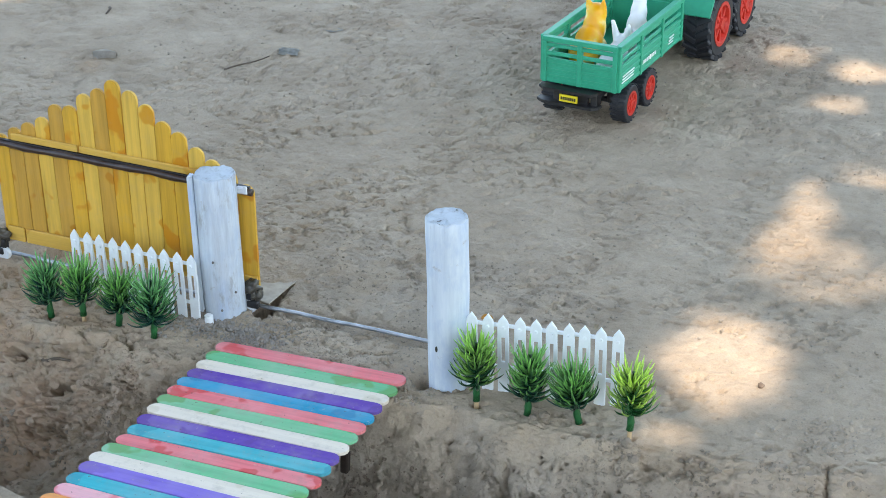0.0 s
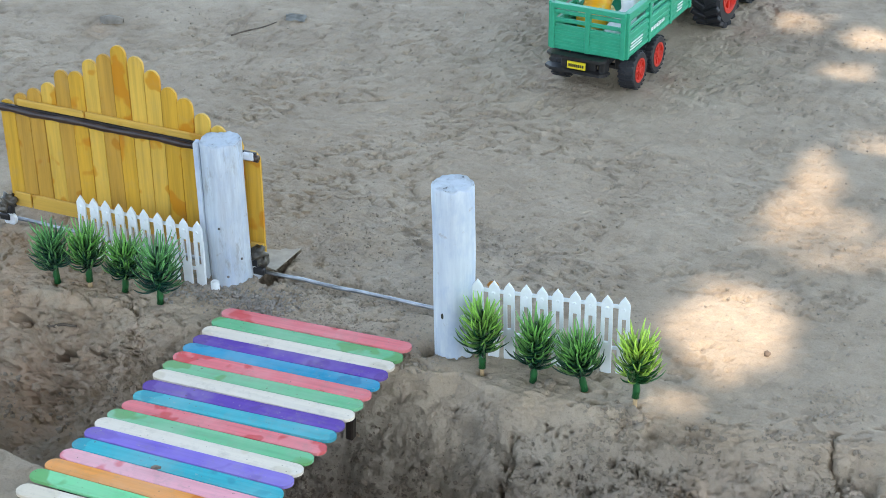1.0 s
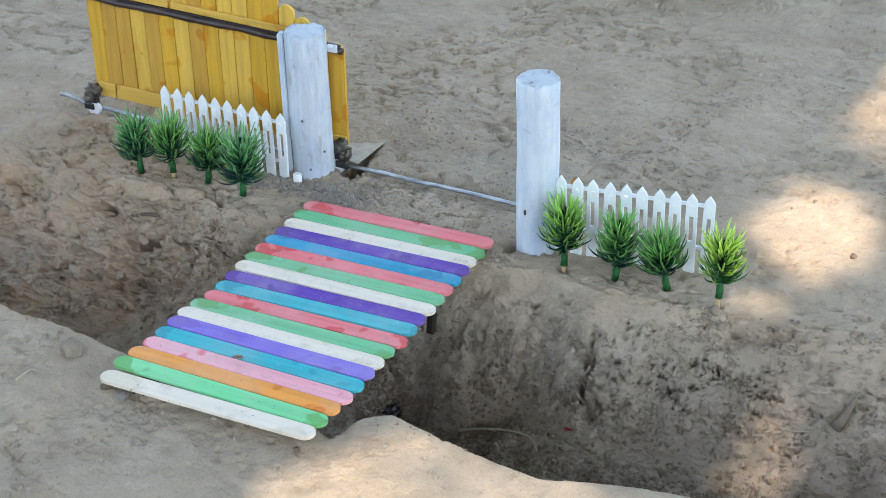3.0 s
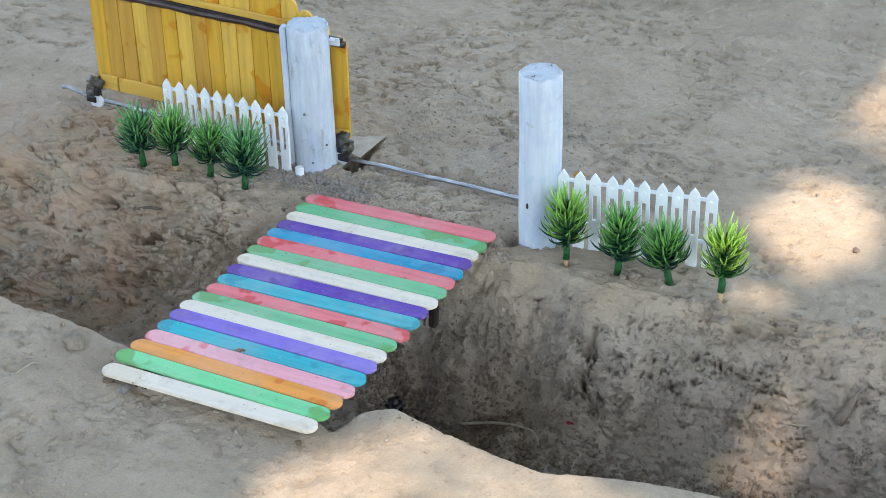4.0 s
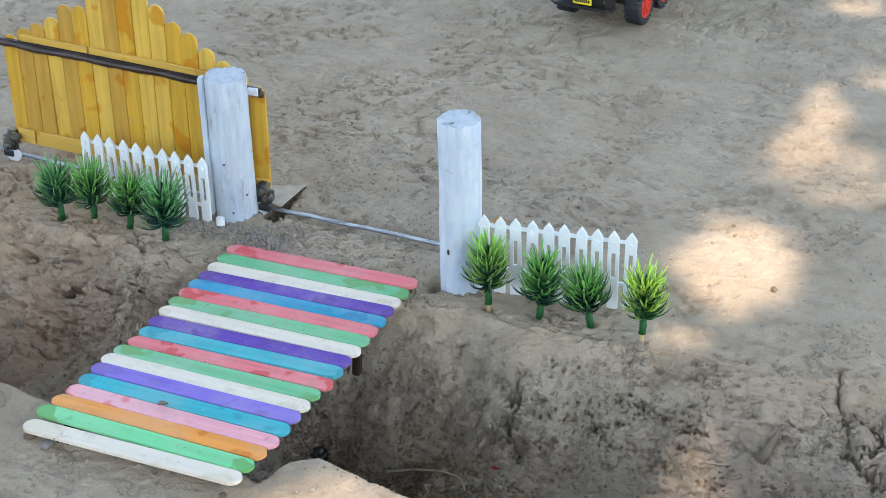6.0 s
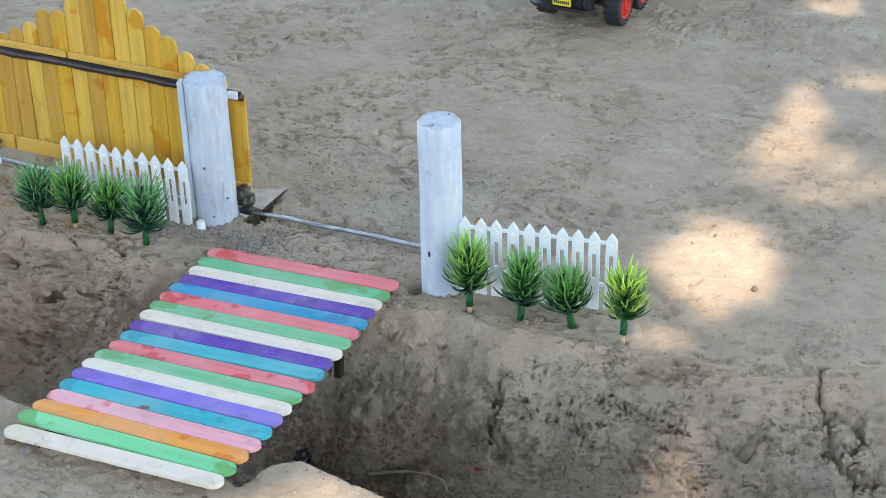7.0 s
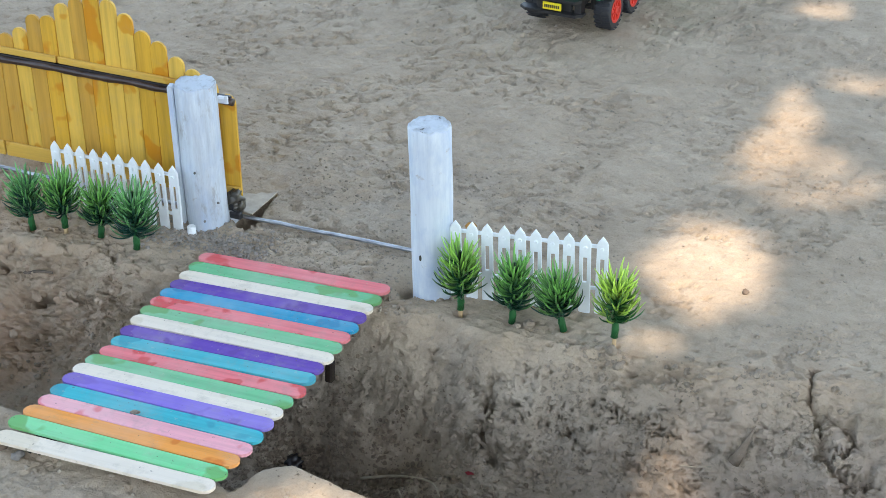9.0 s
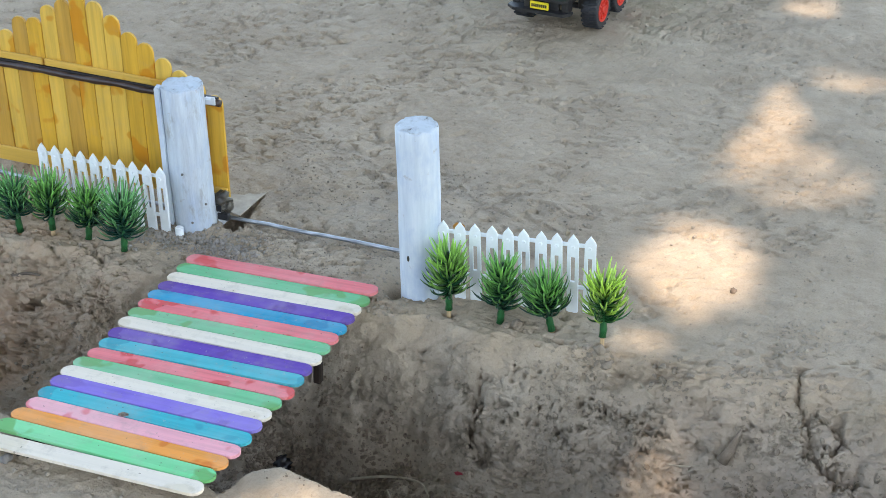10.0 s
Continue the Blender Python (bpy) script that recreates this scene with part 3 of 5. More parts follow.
# ---- unseen shade tree, added over and beside the place to dapple the light ----
# gaps in its crown, set to drop sun patches in place: centre on the ground, half sizes, turn, leaves left in
GAPS = [
    (0.157, 0.092, 0.020, 0.036, 0.2, 0.0), (0.158, 0.092, 0.034, 0.056, 0.2, 0.16), (0.190, 0.222, 0.040, 0.042, 0.0, 0.18), (0.198, 0.372, 0.026, 0.015, 0.0, 0.16),
    (0.095, 0.590, 0.016, 0.022, 0.0, 0.12), (0.158, 0.572, 0.022, 0.020, 0.1, 0.02), (0.150, 0.495, 0.016, 0.012, 0.0, 0.08),
    (0.146, 0.006, 0.010, 0.006, 0.1, 0.04), (0.181, -0.050, 0.002, 0.018, 0.0, 0.14), (0.197, -0.084, 0.009, 0.006, 0.0, 0.1),
    (0.012, -0.226, 0.028, 0.022, 0.2, 0.05), (0.046, -0.210, 0.046, 0.044, 0.3, 0.12), (0.110, -0.205, 0.040, 0.036, 0.2, 0.13),
    (-0.63, 0.53, 0.05, 0.05, 0.0, 0.0),
]
# a wedge-shaped gap, cut to cast a wedge of sun: its corners, anticlockwise
WEDGE = [(0.154, 0.358), (0.146, 0.236), (0.172, 0.236), (0.184, 0.300)]


def in_gap(x, y, margin):
    if all((bx - ax) * (y - ay) - (by - ay) * (x - ax) > -margin * 0.8 * math.hypot(bx - ax, by - ay) for (ax, ay), (bx, by) in zip(WEDGE, WEDGE[1:] + WEDGE[:1])):
        return 0.05
    for cx, cy, a, b, turn, left in GAPS:
        dx, dy = x - cx, y - cy
        c, s = math.cos(turn), math.sin(turn)
        u, v = (dx * c + dy * s) / (a + margin), (-dx * s + dy * c) / (b + margin)
        if u * u + v * v < 1:
            return left
    return 1.0


def build_tree():
    rnd = random.Random(5)
    tree = empty("shade_tree", pose(-0.9, -1.6, 0))
    tagged(tree, "unseen leafy tree with gaps set to cast the sun patches", "tree")
    inv = tree.matrix_world.inverted()
    bm = bmesh.new()
    pipe(bm, [inv @ Vector(p) for p in ((-0.9, -1.6, -0.1), (-0.88, -1.58, 0.5), (-0.78, -1.52, 1.1), (-0.5, -1.42, 1.6), (-0.1, -1.3, 2.0))], [0.14, 0.115, 0.10, 0.085, 0.06], 14)
    part("trunk", bm, BARK, tree, smooth=True)
    top = Vector((-0.1, -1.3, 2.0))
    for end in ((1.7, -0.6, 2.72), (0.5, 0.2, 2.75), (2.0, -2.0, 2.75), (0.0, -0.5, 2.72), (1.2, -2.1, 2.72), (0.9, -1.1, 2.78)):
        bm = bmesh.new()
        e = Vector(end)
        pts = [top.lerp(e, k / 6) + Vector((0.05 * math.sin(k * 2.1), 0.05 * math.cos(k * 1.7), 0.12 * math.sin(k / 6 * math.pi))) for k in range(7)]
        pipe(bm, [inv @ p for p in pts], [0.045 - 0.006 * k for k in range(7)], 8)
        part("limb", bm, BARK, tree, smooth=True)
    # thin limbs that carry the low boughs
    fork = Vector((-0.5, -1.42, 1.6))
    for x, y in ((-0.45, 0.15), (-0.25, 0.55), (-0.10, -0.02)):
        bm = bmesh.new()
        e = Vector((x, y, 0)) + SUN * (1.78 / SUN.z)
        pts = [fork.lerp(e, k / 6) + Vector((0.03 * math.sin(k * 1.9), 0.03 * math.cos(k * 2.3) - 0.03, 0.10 * math.sin(k / 6 * math.pi))) for k in range(7)]
        pipe(bm, [inv @ p for p in pts], [0.030 - 0.0042 * k for k in range(7)], 8)
        part("limb", bm, BARK, tree, smooth=True)
    verts, faces = [], []
    outline = [(0, -0.5), (0.22, -0.25), (0.3, 0.05), (0.16, 0.36), (0, 0.52), (-0.16, 0.36), (-0.3, 0.05), (-0.22, -0.25)]

    def leaf(p, size):
        turn = Euler((rnd.uniform(-0.5, 0.5), rnd.uniform(-0.5, 0.5), rnd.uniform(0, 6.28))).to_matrix()
        n = len(verts)
        for u, v in outline:
            verts.append(inv @ (p + turn @ Vector((u * 1.35 * size, v * size, 0.25 * size * u * u))))
        faces.append(tuple(range(n, n + 8)))

    def lobe(x, y):
        # 1 at the ragged outline of the low boughs
        dx, dy = x + 0.2, y - 0.25
        a = math.atan2(dy, dx)
        return (abs(dx) / 0.74) ** 2.8 + (abs(dy) / 0.77) ** 2.8 + 0.10 * math.sin(5 * a + 2) + 0.07 * math.sin(11 * a)

    def sheet(lo, hi, pitch, size, z0, skip=0.0, reach=1.35):
        nx, ny = int((hi[0] - lo[0]) / pitch), int((hi[1] - lo[1]) / pitch)
        for i in range(nx):
            for j in range(ny):
                x = lo[0] + (i + rnd.random()) * pitch
                y = lo[1] + (j + rnd.random()) * pitch
                thick = in_gap(x, y, size * 0.36)
                if thick == 0:
                    continue
                if skip:
                    a = math.atan2(y - 0.25, x + 0.2)
                    edge = reach + 0.16 * math.sin(3 * a + 1) + 0.10 * math.sin(7 * a) + rnd.uniform(-0.08, 0.08)
                    if math.hypot(x + 0.2, y - 0.25) > edge:
                        continue
                if (skip and lobe(x, y) < skip) or (not skip and lobe(x, y) > 1 + rnd.uniform(-0.02, 0.1)):
                    continue
                p = Vector((x, y, 0)) + SUN * ((z0 + 0.09 * math.sin(7 * x + 1) * math.cos(6 * y) + rnd.uniform(-0.1, 0.1)) / SUN.z)
                leaf(p, size * math.sqrt(thick) * rnd.uniform(0.85, 1.15))

    # low boughs to crispen the patches, the crown above them, and a wide rim to dim the ditch
    for z0 in (1.7, 1.8):
        sheet((-1.0, -0.6), (0.6, 1.1), 0.0125, 0.028, z0)
    for z0 in (2.2, 2.5):
        sheet((-1.9, -1.4), (1.5, 1.9), 0.05, 0.12, z0, 0.9)
    for z0 in (2.5, 2.8):
        sheet((-3.0, -2.8), (2.8, 2.8), 0.075, 0.18, z0, 2.2, 2.4)
    me = bpy.data.meshes.new("crown")
    me.from_pydata(verts, [], faces)
    me.materials.append(LEAF)
    crown = new("crown", me)
    crown.parent = tree
    crown["kind"] = "stuff"


build_tree()


# ---- footbridge of dyed craft sticks ----
def stick_mesh(name, length, width, thick, mat, ends=2, seed=0):
    """A flat wooden stick along x with round ends."""
    bm = bmesh.new()
    r = width / 2
    out = []
    n = 7
    for k in range(n + 1):
        a = -math.pi / 2 + math.pi * k / n
        out.append((length / 2 - r + r * math.cos(a), r * math.sin(a)))
    if ends == 2:
        for k in range(n + 1):
            a = math.pi / 2 + math.pi * k / n
            out.append((-length / 2 + r + r * math.cos(a), r * math.sin(a)))
    else:
        out += [(-length / 2, r), (-length / 2, -r)]
    plate(bm, out, thick, None, thick * 0.08)
    me = bpy.data.meshes.new(name)
    bm.to_mesh(me)
    bm.free()
    me.materials.append(mat)
    return me


# right tip, left tip (x, y) and dye of each stick, from the far bank to the near one
STICKS = [
    ("pink", 0.0008, 0.0006, -0.1153, -0.0002), ("green", 0.0003, -0.0102, -0.1160, -0.0107), ("white", -0.0002, -0.0208, -0.1160, -0.0216),
    ("purple", 0.0000, -0.0303, -0.1163, -0.0316), ("blue", -0.0001, -0.0408, -0.1170, -0.0416), ("pink", -0.0002, -0.0514, -0.1173, -0.0518),
    ("green", -0.0005, -0.0614, -0.1183, -0.0610), ("white", -0.0007, -0.0716, -0.1187, -0.0708), ("purple", -0.0016, -0.0820, -0.1180, -0.0827),
    ("teal", -0.0012, -0.0925, -0.1176, -0.0930), ("pink", -0.0013, -0.1039, -0.1182, -0.1034), ("green", -0.0031, -0.1150, -0.1205, -0.1136),
    ("white", -0.0038, -0.1251, -0.1221, -0.1230), ("violet", -0.0041, -0.1351, -0.1223, -0.1323), ("teal", -0.0045, -0.1458, -0.1229, -0.1428),
    ("rose", -0.0050, -0.1566, -0.1236, -0.1528), ("orange", -0.0064, -0.1669, -0.1256, -0.1630), ("mint", -0.0073, -0.1777, -0.1272, -0.1735),
    ("white", -0.0085, -0.1875, -0.1266, -0.1862),
]


def build_bridge():
    bridge = empty("footbridge", pose(-0.07, -0.09, 0))
    tagged(bridge, "small footbridge of dyed craft sticks across the ditch", "bridge")
    inv = bridge.matrix_world.inverted()
    meshes = {k: stick_mesh("stick", 0.116, 0.0099, 0.0018, m) for k, m in DYES.items()}
    rnd = random.Random(2)
    for dye, rx, ry, lx, ly in STICKS:
        cx, cy = (rx + lx) / 2, (ry + ly) / 2
        s = new("stick", meshes[dye])
        s.parent = bridge
        length = math.hypot(rx - lx, ry - ly)
        s.matrix_local = inv @ pose(cx, cy, 0.0030 + rnd.uniform(-0.0003, 0.0003), rnd.uniform(-0.9, 0.9), rnd.uniform(-0.2, 0.2), math.degrees(math.atan2(ry - ly, rx - lx))) @ Matrix.Diagonal((length / 0.116, 1, 1, 1))
        s["label"] = dye + " dyed wooden craft stick"
    for off in (0.014, 0.099):
        bm = bmesh.new()
        a = Vector((-off, -0.004, -0.0018))
        b = Vector((-off - 0.008, -0.186, -0.0018))
        d = b - a
        m = Matrix.Translation((a + b) / 2) @ d.to_track_quat("Y", "Z").to_matrix().to_4x4()
        box(bm, (0, 0, 0.0006), (0.009, d.length, 0.0056), inv @ m, 0.0008)
        part("beam", bm, DARKWOOD, bridge, "dark brown wooden beam under the sticks")
    for px, py in ((-0.006, -0.064), (-0.108, -0.066)):
        bm = bmesh.new()
        box(bm, (px, py, -0.0090), (0.0042, 0.0050, 0.0130), inv @ pose(0, 0, 0, 0, 3, 0), 0.0008)
        part("support_block", bm, DARKWOOD, bridge, "dark wooden block under the beam")


build_bridge()


# ---- gate posts ----
def log_mesh(bm, r, h, seed, sunk=0.02):
    """A hand-cut round post with slight facets and a chipped top."""
    seg, rows = 40, 26
    rings = []
    for j in range(rows + 1):
        z = -sunk + (h + sunk) * j / rows
        ring = []
        for k in range(seg):
            a = 2 * math.pi * k / seg
            facet = math.cos(((a * 7 / (2 * math.pi) + seed) % 1 - 0.5) * 2 * math.pi / 7)
            q = r * (0.72 + 0.28 * 0.985 / max(facet, 0.9)) * (1 + 0.035 * noise.noise(Vector((math.cos(a) * 1.2, math.sin(a) * 1.2, z * 22 + seed))))
            q *= 1 + 0.018 * noise.noise(Vector((math.cos(a) * 4, math.sin(a) * 4, z * 60 + seed)))
            if j == rows:
                q *= 0.95
            zz = z if j < rows - 1 else z + 0.0016 * noise.noise(Vector((math.cos(a) * 3, math.sin(a) * 3, seed * 3 + j * 0.1)))
            if j == rows - 1:
                zz = h - 0.0012 + (zz - z)
            ring.append(bm.verts.new((q * math.cos(a), q * math.sin(a), zz)))
        rings.append(ring)
    for a, b in zip(rings, rings[1:]):
        for k in range(seg):
            bm.faces.new((a[k], a[(k + 1) % seg], b[(k + 1) % seg], b[k]))
    last = rings[-1]
    for f in (0.75, 0.45, 0.18):
        ring = [bm.verts.new((v.co.x * f / 0.95, v.co.y * f / 0.95, h - 0.0006 + 0.0013 * noise.noise(Vector((v.co.x * f * 420, v.co.y * f * 420, seed))))) for v in rings[-1]]
        for k in range(seg):
            fc = bm.faces.new((last[k], last[(k + 1) % seg], ring[(k + 1) % seg], ring[k]))
            fc.material_index = 1
        last = ring
    fc = bm.faces.new(last)
    fc.material_index = 1


NAIL = plastic("rusty_nail", (0.16, 0.15, 0.15), 0.6, 0.4, 0.2)


def build_posts():
    right = empty("gate_post", pose(0.0197, 0.0184, 0, 0, -0.4, 0))
    tagged(right, "whitewashed round wooden gate post with chipped top", "post", "gate posts")
    bm = bmesh.new()
    log_mesh(bm, 0.0114, 0.0998, 0.3)
    part("log", bm, WHITEWASH, right, smooth=True, mats=(CUT_END,))
    # solid black dot in place of the dark inside of a nail hole
    bm = bmesh.new()
    blob(bm, (-0.0030, -0.0110, 0.0245), (0.0008, 0.0006, 0.0019), sub=2)
    part("nail_hole", bm, PRINT_BLACK, right, "black dot standing in for a nail hole")
    left = empty("gate_post", pose(-0.1348, 0.0474, 0, 0, -0.6, 0))
    tagged(left, "whitewashed round post with a thin batten and guide clip", "post", "gate posts")
    bm = bmesh.new()
    log_mesh(bm, 0.0121, 0.0885, 1.7)
    part("log", bm, WHITEWASH_WORN, left, smooth=True, mats=(CUT_END,))
    bm = bmesh.new()
    out = [(-0.0018, -0.02), (0.0018, -0.02), (0.0018, 0.0870), (0.0010, 0.0882), (-0.0010, 0.0882), (-0.0018, 0.0870)]
    plate(bm, out, 0.0048, pose(-0.0128, -0.0035, 0, 90, 0, 10), 0.0005)
    part("batten", bm, WHITEWASH, left, "thin white batten on the side of the post")
    for a, z in ((-70, 0.0055), (-84, 0.037), (-28, 0.016)):
        bm = bmesh.new()
        d = Vector((math.cos(radians(a)), math.sin(radians(a)), 0))
        p = d * 0.0124 + Vector((0, 0, z))
        tube(bm, p, p + d * 0.0007, 0.0008, 0.0006, 10)
        part("nail_head", bm, NAIL, left, "rusty dark nail head")
    bm = bmesh.new()
    box(bm, (0.0118, 0.0100, 0.0755), (0.0070, 0.0050, 0.0042), None, 0.0008)
    box(bm, (0.0150, 0.0075, 0.0765), (0.0026, 0.0010, 0.0050), None, 0.0003)
    part("guide_clip", bm, CLEAR_WHITE, left, "milky plastic guide clip")
    bm = bmesh.new()
    tube(bm, (0, 0, -0.01), (0, 0, 0.0058), 0.0027, 0.0026, 14)
    bmesh.ops.bevel(bm, geom=[e for e in bm.edges if e.verts[0].co.z > 0 and e.verts[1].co.z > 0], offset=0.0007, segments=2, affect="EDGES")
    peg = obj("peg", bm, FENCE_WHITE, smooth=False)
    peg.matrix_world = pose(-0.1372, 0.0310, height(-0.1372, 0.0310))
    tagged(peg, "small white peg in the soil beside the post", "peg")


build_posts()


# ---- picket fences ----
def picket_mesh():
    """A moulded picket with a pointed head and a slot between foot and rail."""
    bm = bmesh.new()
    w, t = 0.0031, 0.0016
    # head and foot, and two narrow legs that leave the slot
    plate(bm, [(-w, 0.0310), (w, 0.0310), (w, 0.0396), (w * 0.8, 0.0412), (0, 0.0446), (-w * 0.8, 0.0412), (-w, 0.0396)], t, pose(0, 0, 0, 90), 0.0003)
    plate(bm, [(-w, -0.008), (w, -0.008), (w, 0.0160), (-w, 0.0160)], t, pose(0, 0, 0, 90), 0.0003)
    for s in (-1, 1):
        plate(bm, [(s * w - s * 0.0019, 0.0156), (s * w, 0.0156), (s * w, 0.0314), (s * w - s * 0.0019, 0.0314)][:: s], t, pose(0, 0, 0, 90), 0.0)
    me = bpy.data.meshes.new("picket")
    bm.to_mesh(me)
    bm.free()
    me.materials.append(FENCE_WHITE)
    return me


PICKET = picket_mesh()


def build_fence(m, count, pitch, label):
    fence = empty("picket_fence", m)
    tagged(fence, label, "fence", "picket fences")
    for k in range(count):
        p = new("picket", PICKET)
        p.parent = fence
        p.matrix_local = pose(k * pitch, 0, 0, 0, 0.5 * math.sin(k * 2.3), 0)
    length = (count - 1) * pitch
    for z in (0.0375, 0.0115):
        bm = bmesh.new()
        box(bm, (length / 2, 0.0008, z), (length + 0.002, 0.0013, 0.0022), None, 0.0003)
        part("rail", bm, FENCE_WHITE, fence)
    for k in range(count):
        bm = bmesh.new()
        x = k * pitch
        tube(bm, (x, -0.0014, 0.0372), (x, -0.0023, 0.0372), 0.0013, 0.0009, 10)
        part("rivet", bm, FENCE_WHITE, fence)
    return fence


build_fence(pose(0.0335, 0.0178, 0.002, 1, 0, 6.2), 10, 0.00885, "white plastic picket fence beside the shorter plants")
build_fence(pose(-0.2285, 0.0385, -0.003, 1, 0, -4.0), 10, 0.00915, "low white plastic picket fence in front of the gate")


# ---- little plastic trees ----
def build_plant(x, y, h, width, mat, seed, lean=(0, 0), bare=0.006, label="", pick=True):
    """A plastic pine tuft: curved needles round a green stem, on a wooden pick."""
    rnd = random.Random(seed)
    plant = empty("plastic_tree", pose(x, y, height(x, y), lean[0], lean[1], rnd.uniform(0, 360)))
    plant.matrix_world = pose(x, y, height(x, y), lean[0], lean[1], 0) @ pose(0, 0, 0, 0, 0, rnd.uniform(0, 360))
    tagged(plant, label, "plant", "plastic trees")
    s0 = bare
    bm = bmesh.new()
    pipe(bm, [(0, 0, s0), (0.0003, 0, s0 + 0.005), (0, 0.0003, s0 + 0.011), (0, 0, h * 0.55), (0, 0, h * 0.85)], [0.0021, 0.0021, 0.0018, 0.0014, 0.0007], 10)
    part("stem", bm, STEM_GREEN, plant, "green plastic stem", True)
    if pick:
        bm = bmesh.new()
        tube(bm, (0, 0, -0.012), (0, 0, s0 + 0.001), 0.0012, 0.0013, 8)
        part("pick", bm, TANWOOD, plant, "pale wooden pick")
    bm = bmesh.new()
    lay = bm.verts.layers.float.new("along")
    base = s0 + 0.0095
    tall = h - base
    length = width * 1.17
    count = 140
    for k in range(count):
        f = (k + rnd.random()) / count
        a = k * 2.39996 + rnd.uniform(-0.4, 0.4)
        out = Vector((math.cos(a), math.sin(a), 0))
        side = Vector((-math.sin(a), math.cos(a), 0))
        # lower needles leave level and sweep up, upper ones fan out to a flat crown
        e0 = radians(4 + 44 * f + rnd.uniform(-12, 16) * (0.6 + 0.8 * f))
        e1 = e0 + radians(70 - 46 * f + rnd.uniform(-18, 14))
        swing = rnd.uniform(-0.35, 0.35)
        long = length * rnd.uniform(0.74, 1.14)
        q = Vector((0, 0, base + (tall - length * 0.86) * f)) + out * 0.001
        rings = []
        n = 5
        for j in range(n + 1):
            u = j / n
            e = e0 + (e1 - e0) * u
            d = out * math.cos(e) + Vector((0, 0, math.sin(e))) + side * swing * u
            up = side.cross(d).normalized()
            r = 0.00076 * (1 - 0.75 * u ** 3)
            ring = []
            for w in (side * r, up * r * 0.8, -side * r, -up * r * 0.8):
                v = bm.verts.new(q + w)
                # colour value: darker at the needle's root and lower in the tuft
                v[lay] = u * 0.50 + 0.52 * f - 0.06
                ring.append(v)
            rings.append(ring)
            q = q + d.normalized() * (long / n)
        for r0, r1 in zip(rings, rings[1:]):
            for i in range(4):
                bm.faces.new((r0[i], r0[(i + 1) % 4], r1[(i + 1) % 4], r1[i]))
        bm.faces.new(rings[-1])
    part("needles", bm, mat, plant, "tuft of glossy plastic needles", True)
    return plant


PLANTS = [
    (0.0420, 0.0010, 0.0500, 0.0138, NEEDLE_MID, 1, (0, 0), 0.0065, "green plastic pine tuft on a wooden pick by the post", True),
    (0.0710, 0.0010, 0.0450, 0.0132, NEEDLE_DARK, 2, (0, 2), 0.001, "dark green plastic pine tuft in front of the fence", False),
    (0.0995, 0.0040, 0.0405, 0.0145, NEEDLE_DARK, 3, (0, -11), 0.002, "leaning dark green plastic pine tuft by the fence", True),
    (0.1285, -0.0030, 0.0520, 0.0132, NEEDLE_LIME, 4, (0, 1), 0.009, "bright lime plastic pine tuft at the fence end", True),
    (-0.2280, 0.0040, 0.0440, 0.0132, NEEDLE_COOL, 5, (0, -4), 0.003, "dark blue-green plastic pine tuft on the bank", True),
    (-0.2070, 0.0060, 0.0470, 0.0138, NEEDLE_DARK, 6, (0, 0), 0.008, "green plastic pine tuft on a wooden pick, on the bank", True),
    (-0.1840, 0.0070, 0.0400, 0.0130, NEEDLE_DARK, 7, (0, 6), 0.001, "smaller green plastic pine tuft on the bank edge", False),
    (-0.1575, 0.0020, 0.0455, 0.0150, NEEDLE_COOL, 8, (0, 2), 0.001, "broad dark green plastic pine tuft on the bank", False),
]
for row in PLANTS:
    build_plant(*row)


# ---- sliding gate on its wire rail ----
GATE_Y = 0.0655
PLANK_TOPS = [0.0815, 0.0875, 0.0925, 0.0975, 0.1075, 0.1085, 0.1175, 0.1225, 0.1295, 0.1245, 0.1175, 0.1085, 0.1035, 0.0955, 0.0895, 0.0845, 0.0775]
PLANK_TINT = "ybbpbypbyppyyppyy"


